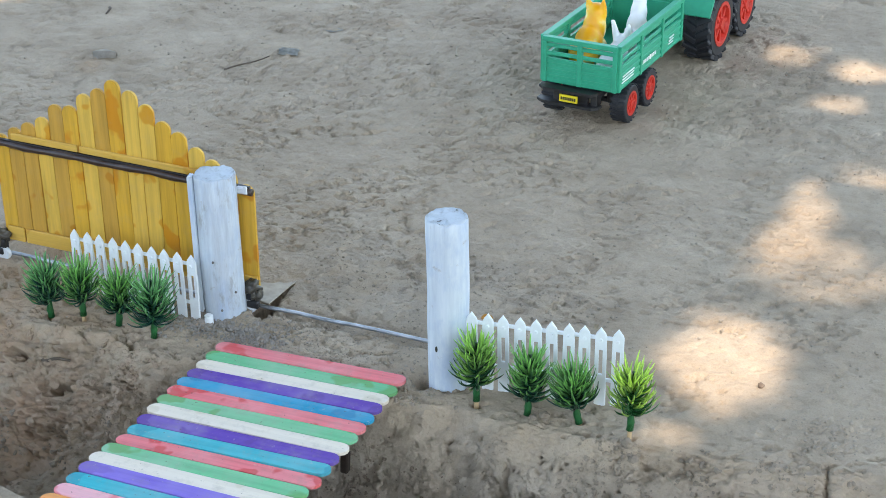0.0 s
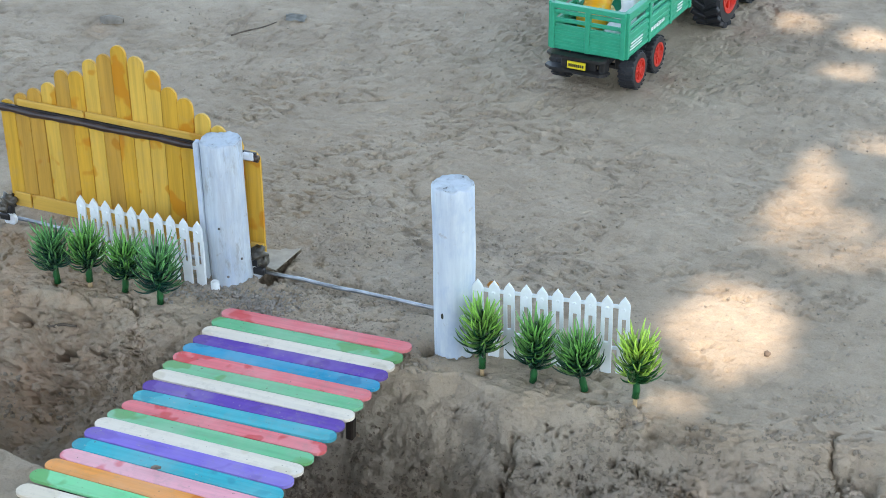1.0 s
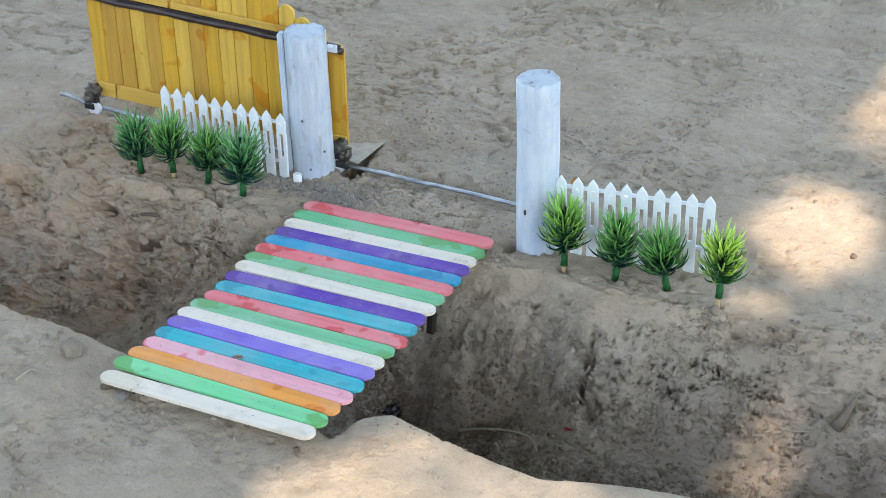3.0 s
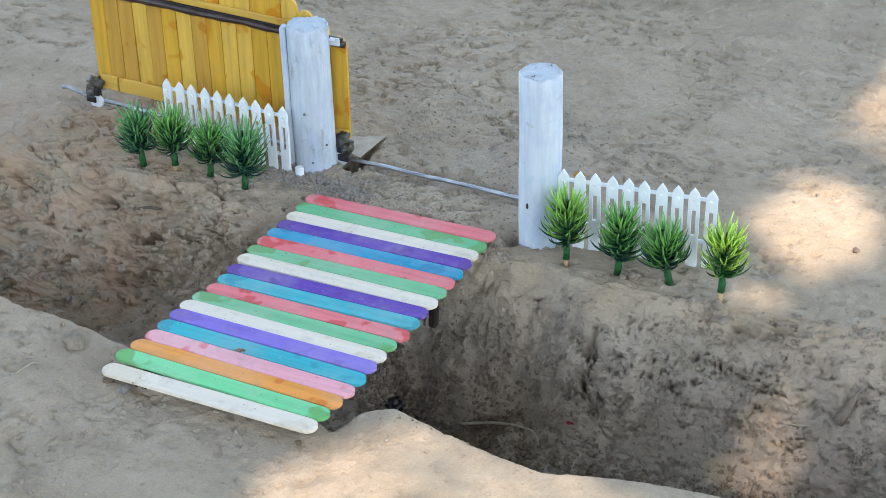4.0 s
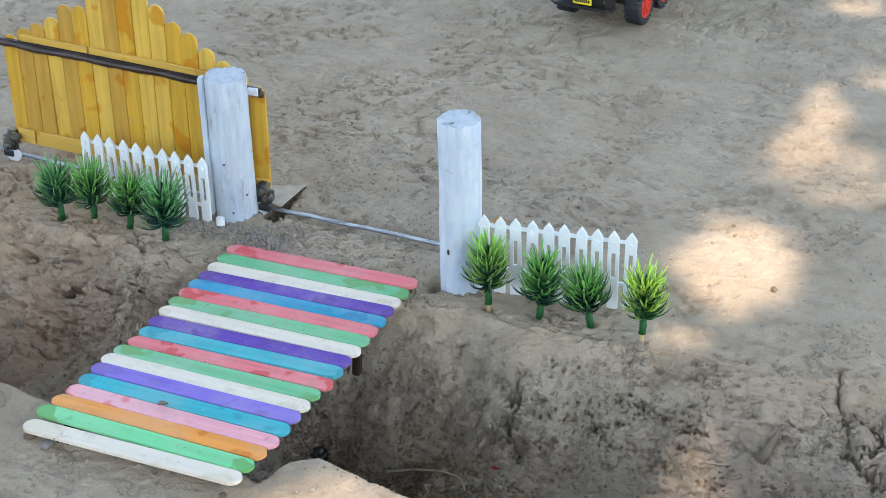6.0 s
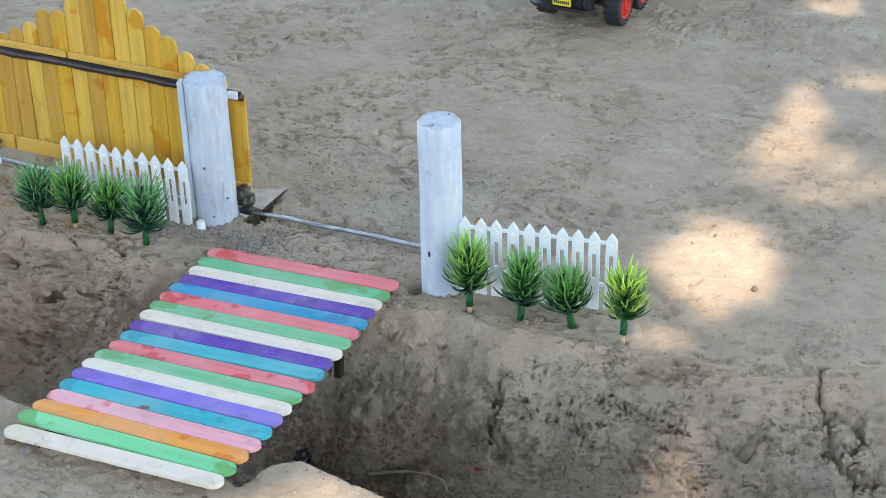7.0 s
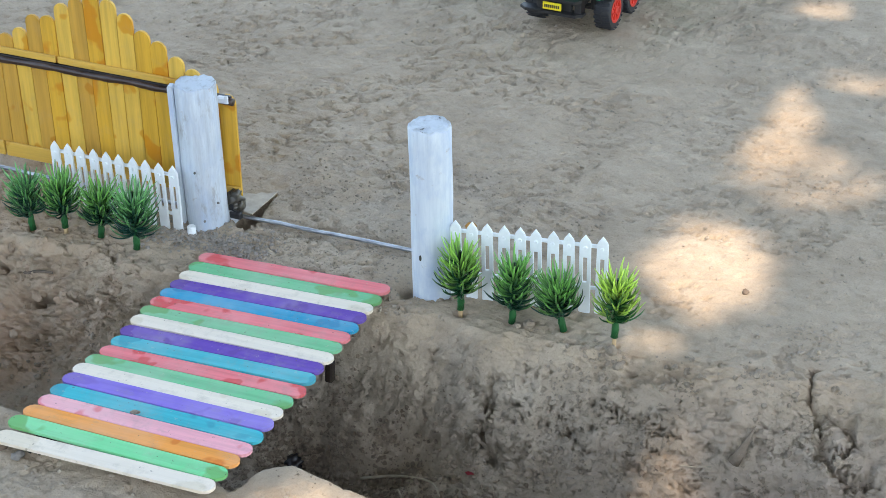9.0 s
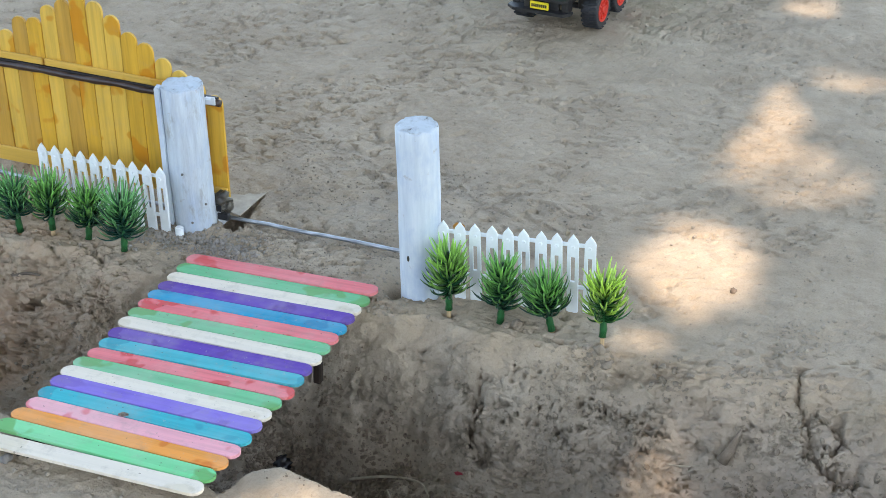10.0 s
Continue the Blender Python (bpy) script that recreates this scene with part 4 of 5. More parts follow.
def build_gate():
    gate = empty("sliding_gate", pose(-0.2078, GATE_Y, 0, 0, 0, -2.4))
    tagged(gate, "yellow varnished stick gate with dark brown guide tube", "gate")
    tints = {"y": YELLOW, "p": YELLOW_PALE, "b": YELLOW_BROWN}
    rnd = random.Random(9)
    low = 0.0105
    for k, (top, tint) in enumerate(zip(PLANK_TOPS, PLANK_TINT)):
        length = top - low
        me = stick_mesh("plank", length, 0.0104, 0.0018, tints[tint], 1)
        me.transform(pose(0, 0, 0, 90, 0, 0) @ pose(0, 0, 0, 0, 0, 90))
        p = new("plank", me)
        p.parent = gate
        p.matrix_local = pose(0.0848 - (16 - k) * 0.0108, rnd.uniform(-0.0003, 0.0003), low + length / 2, 0, rnd.uniform(-0.4, 0.4), 0)
    for x0, x1, z0, z1, name in ((-0.0785, -0.030, 0.0820, 0.0817, "top_batten"), (-0.0285, 0.0765, 0.0817, 0.0800, "top_batten"), (-0.0900, -0.0775, 0.0145, 0.0145, "bottom_board"), (-0.0765, 0.0900, 0.0145, 0.0140, "bottom_board")):
        length = x1 - x0
        bm = bmesh.new()
        wide = 0.0045 if name == "top_batten" else 0.0098
        box(bm, (0, 0, 0), (length, 0.0018, wide), None, 0.0005)
        b = part(name, bm, YELLOW_LONG, gate)
        b.matrix_local = pose((x0 + x1) / 2, -0.0032, (z0 + z1) / 2, 0, math.degrees(math.atan2(z0 - z1, length)), 0)
    bm = bmesh.new()
    run = [k / 60 for k in range(61)]
    pipe(bm, [(-0.1000 + 0.1905 * k, -0.0042 + 0.0002 * math.sin(k * 31), 0.0768 - 0.0020 * k + 0.0003 * math.sin(k * 23)) for k in run], [0.0021 + 0.00022 * math.sin(k * 47) + 0.00015 * math.sin(k * 113 + 1) for k in run], 14)
    part("guide_tube", bm, BROWN_TUBE, gate, "dark brown plastic guide tube", True)
    bm = bmesh.new()
    box(bm, (-0.004, -0.0034, 0.0779), (0.184, 0.0022, 0.0016), pose(0, 0, 0, 0, 0.6, 0), 0.0003)
    part("guide_strip", bm, BLACK_GROOVE, gate, "black strip along the tube")
    # wheel carriers at both bottom corners
    for x, s in ((-0.0935, -1), (0.0870, 1)):
        bm = bmesh.new()
        box(bm, (x, -0.0065, 0.0065), (0.0062, 0.0050, 0.0085), None, 0.0009)
        box(bm, (x + s * 0.002, -0.0085, 0.0030), (0.0075, 0.0035, 0.0046), None, 0.0007)
        carrier = part("wheel_carrier", bm, TOY_BLACK, gate, "black plastic wheel carrier")
        bm = bmesh.new()
        blob(bm, (x, -0.0058, 0.0135), (0.0056, 0.0045, 0.0045), sub=3, rough=0.7, seed=x * 100)
        blob(bm, (x + s * 0.003, -0.0060, 0.0090), (0.0035, 0.0045, 0.0042), sub=3, rough=0.8, seed=x * 50)
        part("glue_lump", bm, GLUE, carrier, "smoky lump of hot glue", True)
        bm = bmesh.new()
        tube(bm, (x - s * 0.001, -0.0092, 0.0012), (x - s * 0.001, -0.0060, 0.0012), 0.0046, None, 18)
        bmesh.ops.bevel(bm, geom=list(bm.edges), offset=0.0004, segments=1, affect="EDGES")
        part("wheel", bm, CLEAR_WHITE, carrier, "milky white grooved wheel")
    bm = bmesh.new()
    pipe(bm, [(0.0865, -0.006, 0.0165), (0.0905, -0.0075, 0.0150), (0.0918, -0.0085, 0.0100), (0.0900, -0.008, 0.0060)], 0.00035, 6)
    part("wire", bm, TWIG, gate, "thin loose wire")


build_gate()


def build_rail():
    bm = bmesh.new()
    ends = [(-0.3270, 0.0620, 0.0060), (-0.3240, 0.0635, 0.0058), (-0.3180, 0.0655, 0.0035), (-0.3060, 0.0670, -0.0004), (-0.26, 0.0660, -0.0018), (-0.20, 0.0635, -0.0020), (-0.13, 0.0605, -0.0010), (-0.08, 0.0565, 0.0000), (-0.03, 0.0545, 0.0002), (0.0, 0.0535, 0.0000), (0.030, 0.0525, -0.0020)]
    pts = []
    for p, q in zip(ends, ends[1:]):
        for k in range(4):
            m = Vector(p).lerp(Vector(q), k / 4)
            pts.append(m + Vector((0, 0.00022 * math.sin(m.x * 190), 0.0002 * math.sin(m.x * 130 + 1))))
    pts.append(Vector(ends[-1]))
    pipe(bm, pts, 0.00125, 10)
    tagged(obj("wire_rail", bm, STEEL, smooth=True), "galvanised steel wire rail lying on the soil", "rail")


build_rail()


# ---- toy trailer ----
def slatted_side(name, parent, place, length, h0, h1, bays):
    """A slatted toy trailer side along x: ribbed board, open slats above it, ribs and a rim."""
    t = 0.0022
    bm = bmesh.new()
    box(bm, (length / 2, 0, h0 + (h1 - h0) * 0.27), (length, t * 0.7, (h1 - h0) * 0.54))
    side = part(name, bm, TOY_GREEN, parent)
    side.matrix_local = place

    def piece(kind, c, size):
        b = bmesh.new()
        box(b, c, size, None, 0.0004)
        part(kind, b, TOY_GREEN, side)

    piece("rim", (length / 2, 0, h1 - 0.0016), (length, t * 2.3, 0.0038))
    for k in range(4):
        piece("ridge", (length / 2, 0, h0 + 0.0022 + k * 0.0048), (length - 0.001, t * 1.35, 0.0026))
    for z in (0.64, 0.82):
        piece("slat", (length / 2, 0, h0 + (h1 - h0) * z), (length - 0.001, t * 0.8, 0.0030))
    for k in range(bays + 1):
        x = min(max(k * length / bays, 0.0016), length - 0.0016)
        piece("rib", (x, 0, (h0 + h1) / 2 - 0.0005), (0.0036, t * 2.0, h1 - h0 - 0.001))
    return side


def wheel(parent, x, y, r, width, s, lugs, name="wheel"):
    """A toy wheel with lugged tyre and red rim; s is the outer side."""
    w = empty(name)
    w.parent = parent
    w.matrix_local = pose(x, y, r)
    bm = bmesh.new()
    prof = [(-width / 2, r * 0.60), (-width / 2, r * 0.86), (-width * 0.38, r * 0.94), (width * 0.38, r * 0.94), (width / 2, r * 0.86), (width / 2, r * 0.60)]
    seg = 36
    rings = [[bm.verts.new((px, pr * math.cos(2 * math.pi * k / seg), pr * math.sin(2 * math.pi * k / seg))) for px, pr in prof] for k in range(seg)]
    for k in range(seg):
        a, b = rings[k], rings[(k + 1) % seg]
        for i in range(len(prof)):
            j = (i + 1) % len(prof)
            bm.faces.new((a[i], a[j], b[j], b[i]))
    bmesh.ops.recalc_face_normals(bm, faces=bm.faces)
    part("tyre", bm, RUBBER, w, "black lugged rubber tyre")
    big = r > 0.02
    bm = bmesh.new()
    box(bm, (0, 0, 0), (width * 0.54, 2 * math.pi * r / lugs * (0.46 if big else 0.5), r * (0.13 if big else 0.05)), None, 0.0006 if big else 0.0003)
    lug = bpy.data.meshes.new("lug")
    bm.to_mesh(lug)
    bm.free()
    lug.materials.append(RUBBER)
    for k in range(lugs):
        for side in (-1, 1):
            ang = 2 * math.pi * (k + (0.5 if side > 0 else 0)) / lugs
            o = new("lug", lug)
            o.parent = w
            o.matrix_local = Matrix.Rotation(ang, 4, "X") @ Matrix.Translation((side * width * 0.25, 0, r * (0.955 if big else 0.945))) @ Matrix.Rotation(side * (0.5 if big else 0.15), 4, "Z")
    bm = bmesh.new()
    d = s * width / 2
    tube(bm, (-d * 0.9, 0, 0), (d * 0.72, 0, 0), r * 0.61, None, 28)
    rim = [(d * 0.72, r * 0.61), (d * 1.05, r * 0.62), (d * 1.05, r * 0.52), (d * 0.75, r * 0.48)]
    rr = [[bm.verts.new((px, pr * math.cos(2 * math.pi * k / 28), pr * math.sin(2 * math.pi * k / 28))) for px, pr in rim] for k in range(28)]
    for k in range(28):
        a, b = rr[k], rr[(k + 1) % 28]
        for i in range(3):
            bm.faces.new((a[i], a[i + 1], b[i + 1], b[i]))
    for k in range(8):
        m = Matrix.Rotation(2 * math.pi * k / 8, 4, "X")
        box(bm, (d * 0.80, 0, r * 0.33), (width * 0.12, r * 0.10, r * 0.36), m, 0.0002)
    tube(bm, (d * 0.6, 0, 0), (d * 1.08, 0, 0), r * 0.2, r * 0.15, 16)
    bmesh.ops.recalc_face_normals(bm, faces=bm.faces)
    part("rim", bm, TOY_RED, w, "red plastic rim")
    return w


HEADING = -6.5
TRAIL_X, TRAIL_Y = -0.0225, 0.3900


def build_trailer():
    z = 0.001
    tr = empty("toy_trailer", pose(TRAIL_X, TRAIL_Y, z, 0, 0, HEADING))
    tagged(tr, "green plastic toy farm trailer with slatted sides", "trailer")
    h0, h1, half, length = 0.030, 0.0650, 0.0295, 0.127
    for s in (-1, 1):
        slatted_side("side_panel", tr, pose(s * half, 0, 0, 0, 0, 90), length, h0, h1, 3)
        # printed stripes and a line of unreadable lettering
        for y0, n, hh in ((0.004, 3, 0.0009), (0.090, 3, 0.0009)):
            for k in range(n):
                bm = bmesh.new()
                box(bm, (s * (half + 0.0017), y0 + 0.012 + 0.0008 * k, h0 + 0.006 + 0.0022 * k), (0.0006, 0.022 if y0 < 0.05 else 0.010, hh))
                part("printed_stripe", bm, PRINT_WHITE, tr, "white printed stripe")
        for k in range(9):
            bm = bmesh.new()
            box(bm, (s * (half + 0.0017), 0.044 + 0.0032 * k, h0 + 0.0085), (0.0006, 0.0022, 0.0034 if k in (0, 5) else 0.0024))
            part("printed_bar", bm, PRINT_WHITE, tr, "white printed mark")
    slatted_side("tailgate", tr, pose(-half, 0, 0), half * 2, h0, h1, 2)
    bm = bmesh.new()
    box(bm, (0, length, (h0 + h1) / 2 - 0.003), (half * 2, 0.0022, h1 - h0 - 0.006), None, 0.0004)
    for s in (-1, 1):
        box(bm, (s * (half - 0.005), length, h1 - 0.004), (0.010, 0.0024, 0.008), None, 0.0004)
    part("front_panel", bm, TOY_GREEN, tr)
    bm = bmesh.new()
    box(bm, (0, length / 2, h0 + 0.001), (half * 2 - 0.001, length - 0.001, 0.002))
    part("bed", bm, TOY_GREEN, tr)
    bm = bmesh.new()
    box(bm, (0, 0.055, 0.0255), (0.032, 0.10, 0.007), None, 0.0008)
    for s in (-1, 1):
        box(bm, (s * 0.017, 0.041, 0.0185), (0.006, 0.045, 0.011), None, 0.001)
    for y in (0.0210, 0.0570):
        tube(bm, (-0.024, y, 0.015), (0.024, y, 0.015), 0.0022, None, 10)
    part("chassis", bm, TOY_BLACK, tr, "black plastic chassis")
    bm = bmesh.new()
    for wide, z in ((0.0270, 0.0262), (0.0285, 0.0158)):
        plate(bm, [(-wide, 0.006), (-wide, 0.0005), (-wide * 0.8, -0.0040), (wide * 0.6, -0.0040), (wide * 0.75, 0.0005), (wide * 0.75, 0.006)], 0.0024, pose(-0.0035, -0.005, z), 0.0004)
    for s in (-1, 1):
        box(bm, (s * 0.0150 - 0.002, 0.0010, 0.0215), (0.0050, 0.0090, 0.010), None, 0.0006)
    box(bm, (-0.004, -0.0015, 0.0215), (0.024, 0.0030, 0.010), None, 0.0004)
    part("bumper", bm, TOY_BLACK, tr, "black plastic rear bumper")
    bm = bmesh.new()
    box(bm, (-0.0055, -0.0070, 0.0218), (0.0145, 0.0012, 0.0056), None, 0.0002)
    pl = part("plate", bm, PLATE_YELLOW, tr, "yellow plate with dark marks")
    for k in range(8):
        bm = bmesh.new()
        box(bm, (-0.0109 + 0.00155 * k, -0.0077, 0.0218), (0.0010, 0.0004, 0.0022))
        part("mark", bm, PRINT_BLACK, pl)
    bm = bmesh.new()
    pipe(bm, [(0, 0.11, 0.0245), (0, 0.130, 0.0235), (0, 0.146, 0.022), (0, 0.156, 0.0225)], [0.003, 0.0028, 0.0024, 0.002], 8)
    tube(bm, (0, 0.155, 0.017), (0, 0.155, 0.028), 0.0028, None, 12)
    part("drawbar", bm, TOY_BLACK, tr, "black plastic drawbar")
    for s in (-1, 1):
        for y in (0.0210, 0.0570):
            wheel(tr, s * 0.0275, y, 0.0152, 0.0118, s, 22)
    return tr


build_trailer()


def on_trailer(x, y, z, turn=0):
    return pose(TRAIL_X, TRAIL_Y, 0.001, 0, 0, HEADING) @ pose(x, y, z, 0, 0, turn)


def build_tractor():
    t = empty("toy_tractor", pose(TRAIL_X, TRAIL_Y, 0.001, 0, 0, HEADING) @ pose(0, 0.178, 0))
    tagged(t, "green plastic toy tractor with big red-rimmed wheels", "tractor")
    for s in (-1, 1):
        wheel(t, s * 0.0345, 0, 0.0295, 0.0235, s, 18)
        wheel(t, s * 0.0350, 0.0640, 0.0265, 0.0200, s, 18)
    bm = bmesh.new()
    box(bm, (0, 0.030, 0.026), (0.030, 0.085, 0.016), None, 0.002)
    tube(bm, (-0.03, 0, 0.0295), (0.03, 0, 0.0295), 0.0035, None, 10)
    tube(bm, (-0.03, 0.064, 0.0265), (0.03, 0.064, 0.0265), 0.0035, None, 10)
    box(bm, (0, -0.018, 0.024), (0.016, 0.012, 0.008), None, 0.001)
    part("chassis", bm, TOY_BLACK, t, "black plastic chassis")
    bm = bmesh.new()
    box(bm, (0, -0.014, 0.038), (0.040, 0.004, 0.022), None, 0.001)
    box(bm, (0, 0.004, 0.036), (0.040, 0.036, 0.014), None, 0.001)
    box(bm, (0, 0.056, 0.0455), (0.032, 0.058, 0.026), None, 0.004)
    box(bm, (0, 0.086, 0.043), (0.028, 0.004, 0.020), None, 0.001)
    part("body", bm, TOY_GREEN, t)
    bm = bmesh.new()
    box(bm, (0, -0.0145, 0.0565), (0.036, 0.003, 0.016), None, 0.0008)
    part("rear_window_surround", bm, TOY_DARK, t, "dark plastic rear panel")
    bm = bmesh.new()
    box(bm, (0.002, -0.0165, 0.0560), (0.020, 0.002, 0.008), None, 0.0006)
    part("rear_window", bm, TOY_CYAN, t, "teal moulded rear window")
    for s in (-1, 1):
        for yc, r, w0 in ((0.0, 0.036, 0.026), (0.064, 0.033, 0.020)):
            bm = bmesh.new()
            prev = None
            for k in range(6):
                a = radians(25 + 26 * k)
                y, zz = yc - r * math.cos(a), 0.0295 + r * math.sin(a)
                if prev:
                    mid = Vector((s * 0.034, (y + prev[0]) / 2, (zz + prev[1]) / 2))
                    ang = math.atan2(zz - prev[1], y - prev[0])
                    box(bm, (0, 0, 0), (w0, math.hypot(y - prev[0], zz - prev[1]) + 0.001, 0.0018), Matrix.Translation(mid) @ Matrix.Rotation(ang, 4, "X"), 0.0004)
                prev = (y, zz)
            part("fender", bm, TOY_GREEN, t, "green plastic fender")
    # slatted rack behind the cab
    bm = bmesh.new()
    for z in (0.067, 0.0735, 0.080):
        box(bm, (0, -0.024, z), (0.056, 0.0018, 0.0026), None, 0.0003)
        for s in (-1, 1):
            box(bm, (s * 0.028, -0.014, z), (0.0018, 0.021, 0.0026), None, 0.0003)
    for s in (-1, 1):
        box(bm, (s * 0.028, -0.024, 0.0735), (0.0024, 0.0024, 0.016), None, 0.0003)
        box(bm, (s * 0.028, -0.004, 0.0735), (0.0024, 0.0024, 0.016), None, 0.0003)
    box(bm, (0, -0.014, 0.0655), (0.056, 0.021, 0.0018), None, 0.0003)
    box(bm, (0.006, -0.0255, 0.0735), (0.018, 0.003, 0.015), None, 0.0008)
    part("rack", bm, TOY_GREEN, t)
    for s in (-1, 1):
        for y0, y1 in ((-0.002, 0.002), (0.030, 0.024)):
            bm = bmesh.new()
            tube(bm, (s * 0.024, y0, 0.055), (s * 0.020, y1, 0.112), 0.0022, None, 8)
            part("cab_pillar", bm, TOY_BLACK, t, "black cab pillar")
    bm = bmesh.new()
    box(bm, (0, 0.012, 0.113), (0.050, 0.042, 0.005), None, 0.002)
    part("cab_roof", bm, TOY_GREEN, t)
    bm = bmesh.new()
    box(bm, (0, 0.004, 0.060), (0.018, 0.014, 0.006), None, 0.002)
    box(bm, (0, -0.004, 0.071), (0.018, 0.004, 0.020), None, 0.0015)
    part("seat", bm, TOY_BLACK, t, "black plastic seat")
    bm = bmesh.new()
    tube(bm, (0.024, 0.046, 0.05), (0.024, 0.046, 0.095), 0.002, 0.0016, 10)
    part("exhaust", bm, TOY_BLACK, t, "black exhaust pipe")
    bm = bmesh.new()
    box(bm, (0.034, 0.028, 0.094), (0.005, 0.0015, 0.008), None, 0.0005)
    box(bm, (0.029, 0.028, 0.094), (0.010, 0.001, 0.001))
    part("mirror", bm, TOY_BLACK, t, "black wing mirror")


build_tractor()


def build_figurines():
    """Toy farm figurines in the trailer, as plain smooth shapes."""

    def figurine(blobs, spikes, mat, m, label):
        bm = bmesh.new()
        for c, size in blobs:
            blob(bm, c, size, sub=3)
        for p, q, r0, r1 in spikes:
            tube(bm, p, q, r0, r1, 12)
        f = obj("toy_figurine", bm, mat, smooth=True)
        fuse = f.modifiers.new("fuse", "REMESH")
        fuse.mode, fuse.voxel_size, fuse.use_smooth_shade = "VOXEL", 0.0009, True
        ease = f.modifiers.new("ease", "SMOOTH")
        ease.iterations = 10
        f.matrix_world = m
        tagged(f, label, "figurine", "toy figurines")

    figurine([((0, 0, 0.011), (0.0115, 0.014, 0.0115)), ((0, 0.009, 0.017), (0.0105, 0.012, 0.013)), ((0.001, 0.017, 0.026), (0.009, 0.009, 0.013)), ((0.001, 0.020, 0.036), (0.0082, 0.0085, 0.0085)), ((0.001, 0.024, 0.008), (0.008, 0.006, 0.009))],
             [((-0.0045, 0.019, 0.041), (-0.0055, 0.018, 0.0485), 0.0032, 0.001), ((0.0065, 0.019, 0.041), (0.0075, 0.018, 0.0485), 0.0032, 0.001)],
             FIG_YELLOW, on_trailer(-0.012, 0.034, 0.032), "yellow and white plastic toy figurine in the trailer")
    figurine([((0, 0, 0.008), (0.0095, 0.015, 0.009)), ((0.001, 0.010, 0.012), (0.0085, 0.011, 0.010)), ((0.002, 0.016, 0.019), (0.0062, 0.0075, 0.008))],
             [((-0.001, 0.015, 0.022), (-0.004, 0.012, 0.038), 0.0034, 0.0016), ((0.005, 0.015, 0.022), (0.009, 0.013, 0.036), 0.0034, 0.0016)],
             FIG_WHITE, on_trailer(0.012, 0.028, 0.032), "small white plastic toy figurine lying in the trailer")
    figurine([((0, 0, 0.010), (0.009, 0.014, 0.010)), ((0, 0.009, 0.018), (0.008, 0.011, 0.013)), ((0, 0.014, 0.028), (0.0065, 0.008, 0.011)), ((0, 0.016, 0.036), (0.0055, 0.006, 0.0065))],
             [((0, -0.010, 0.012), (0, -0.019, 0.026), 0.0045, 0.0028)],
             FIG_WHITE, on_trailer(0.010, 0.078, 0.032, 8), "white plastic toy figurine sitting upright in the trailer")


build_figurines()


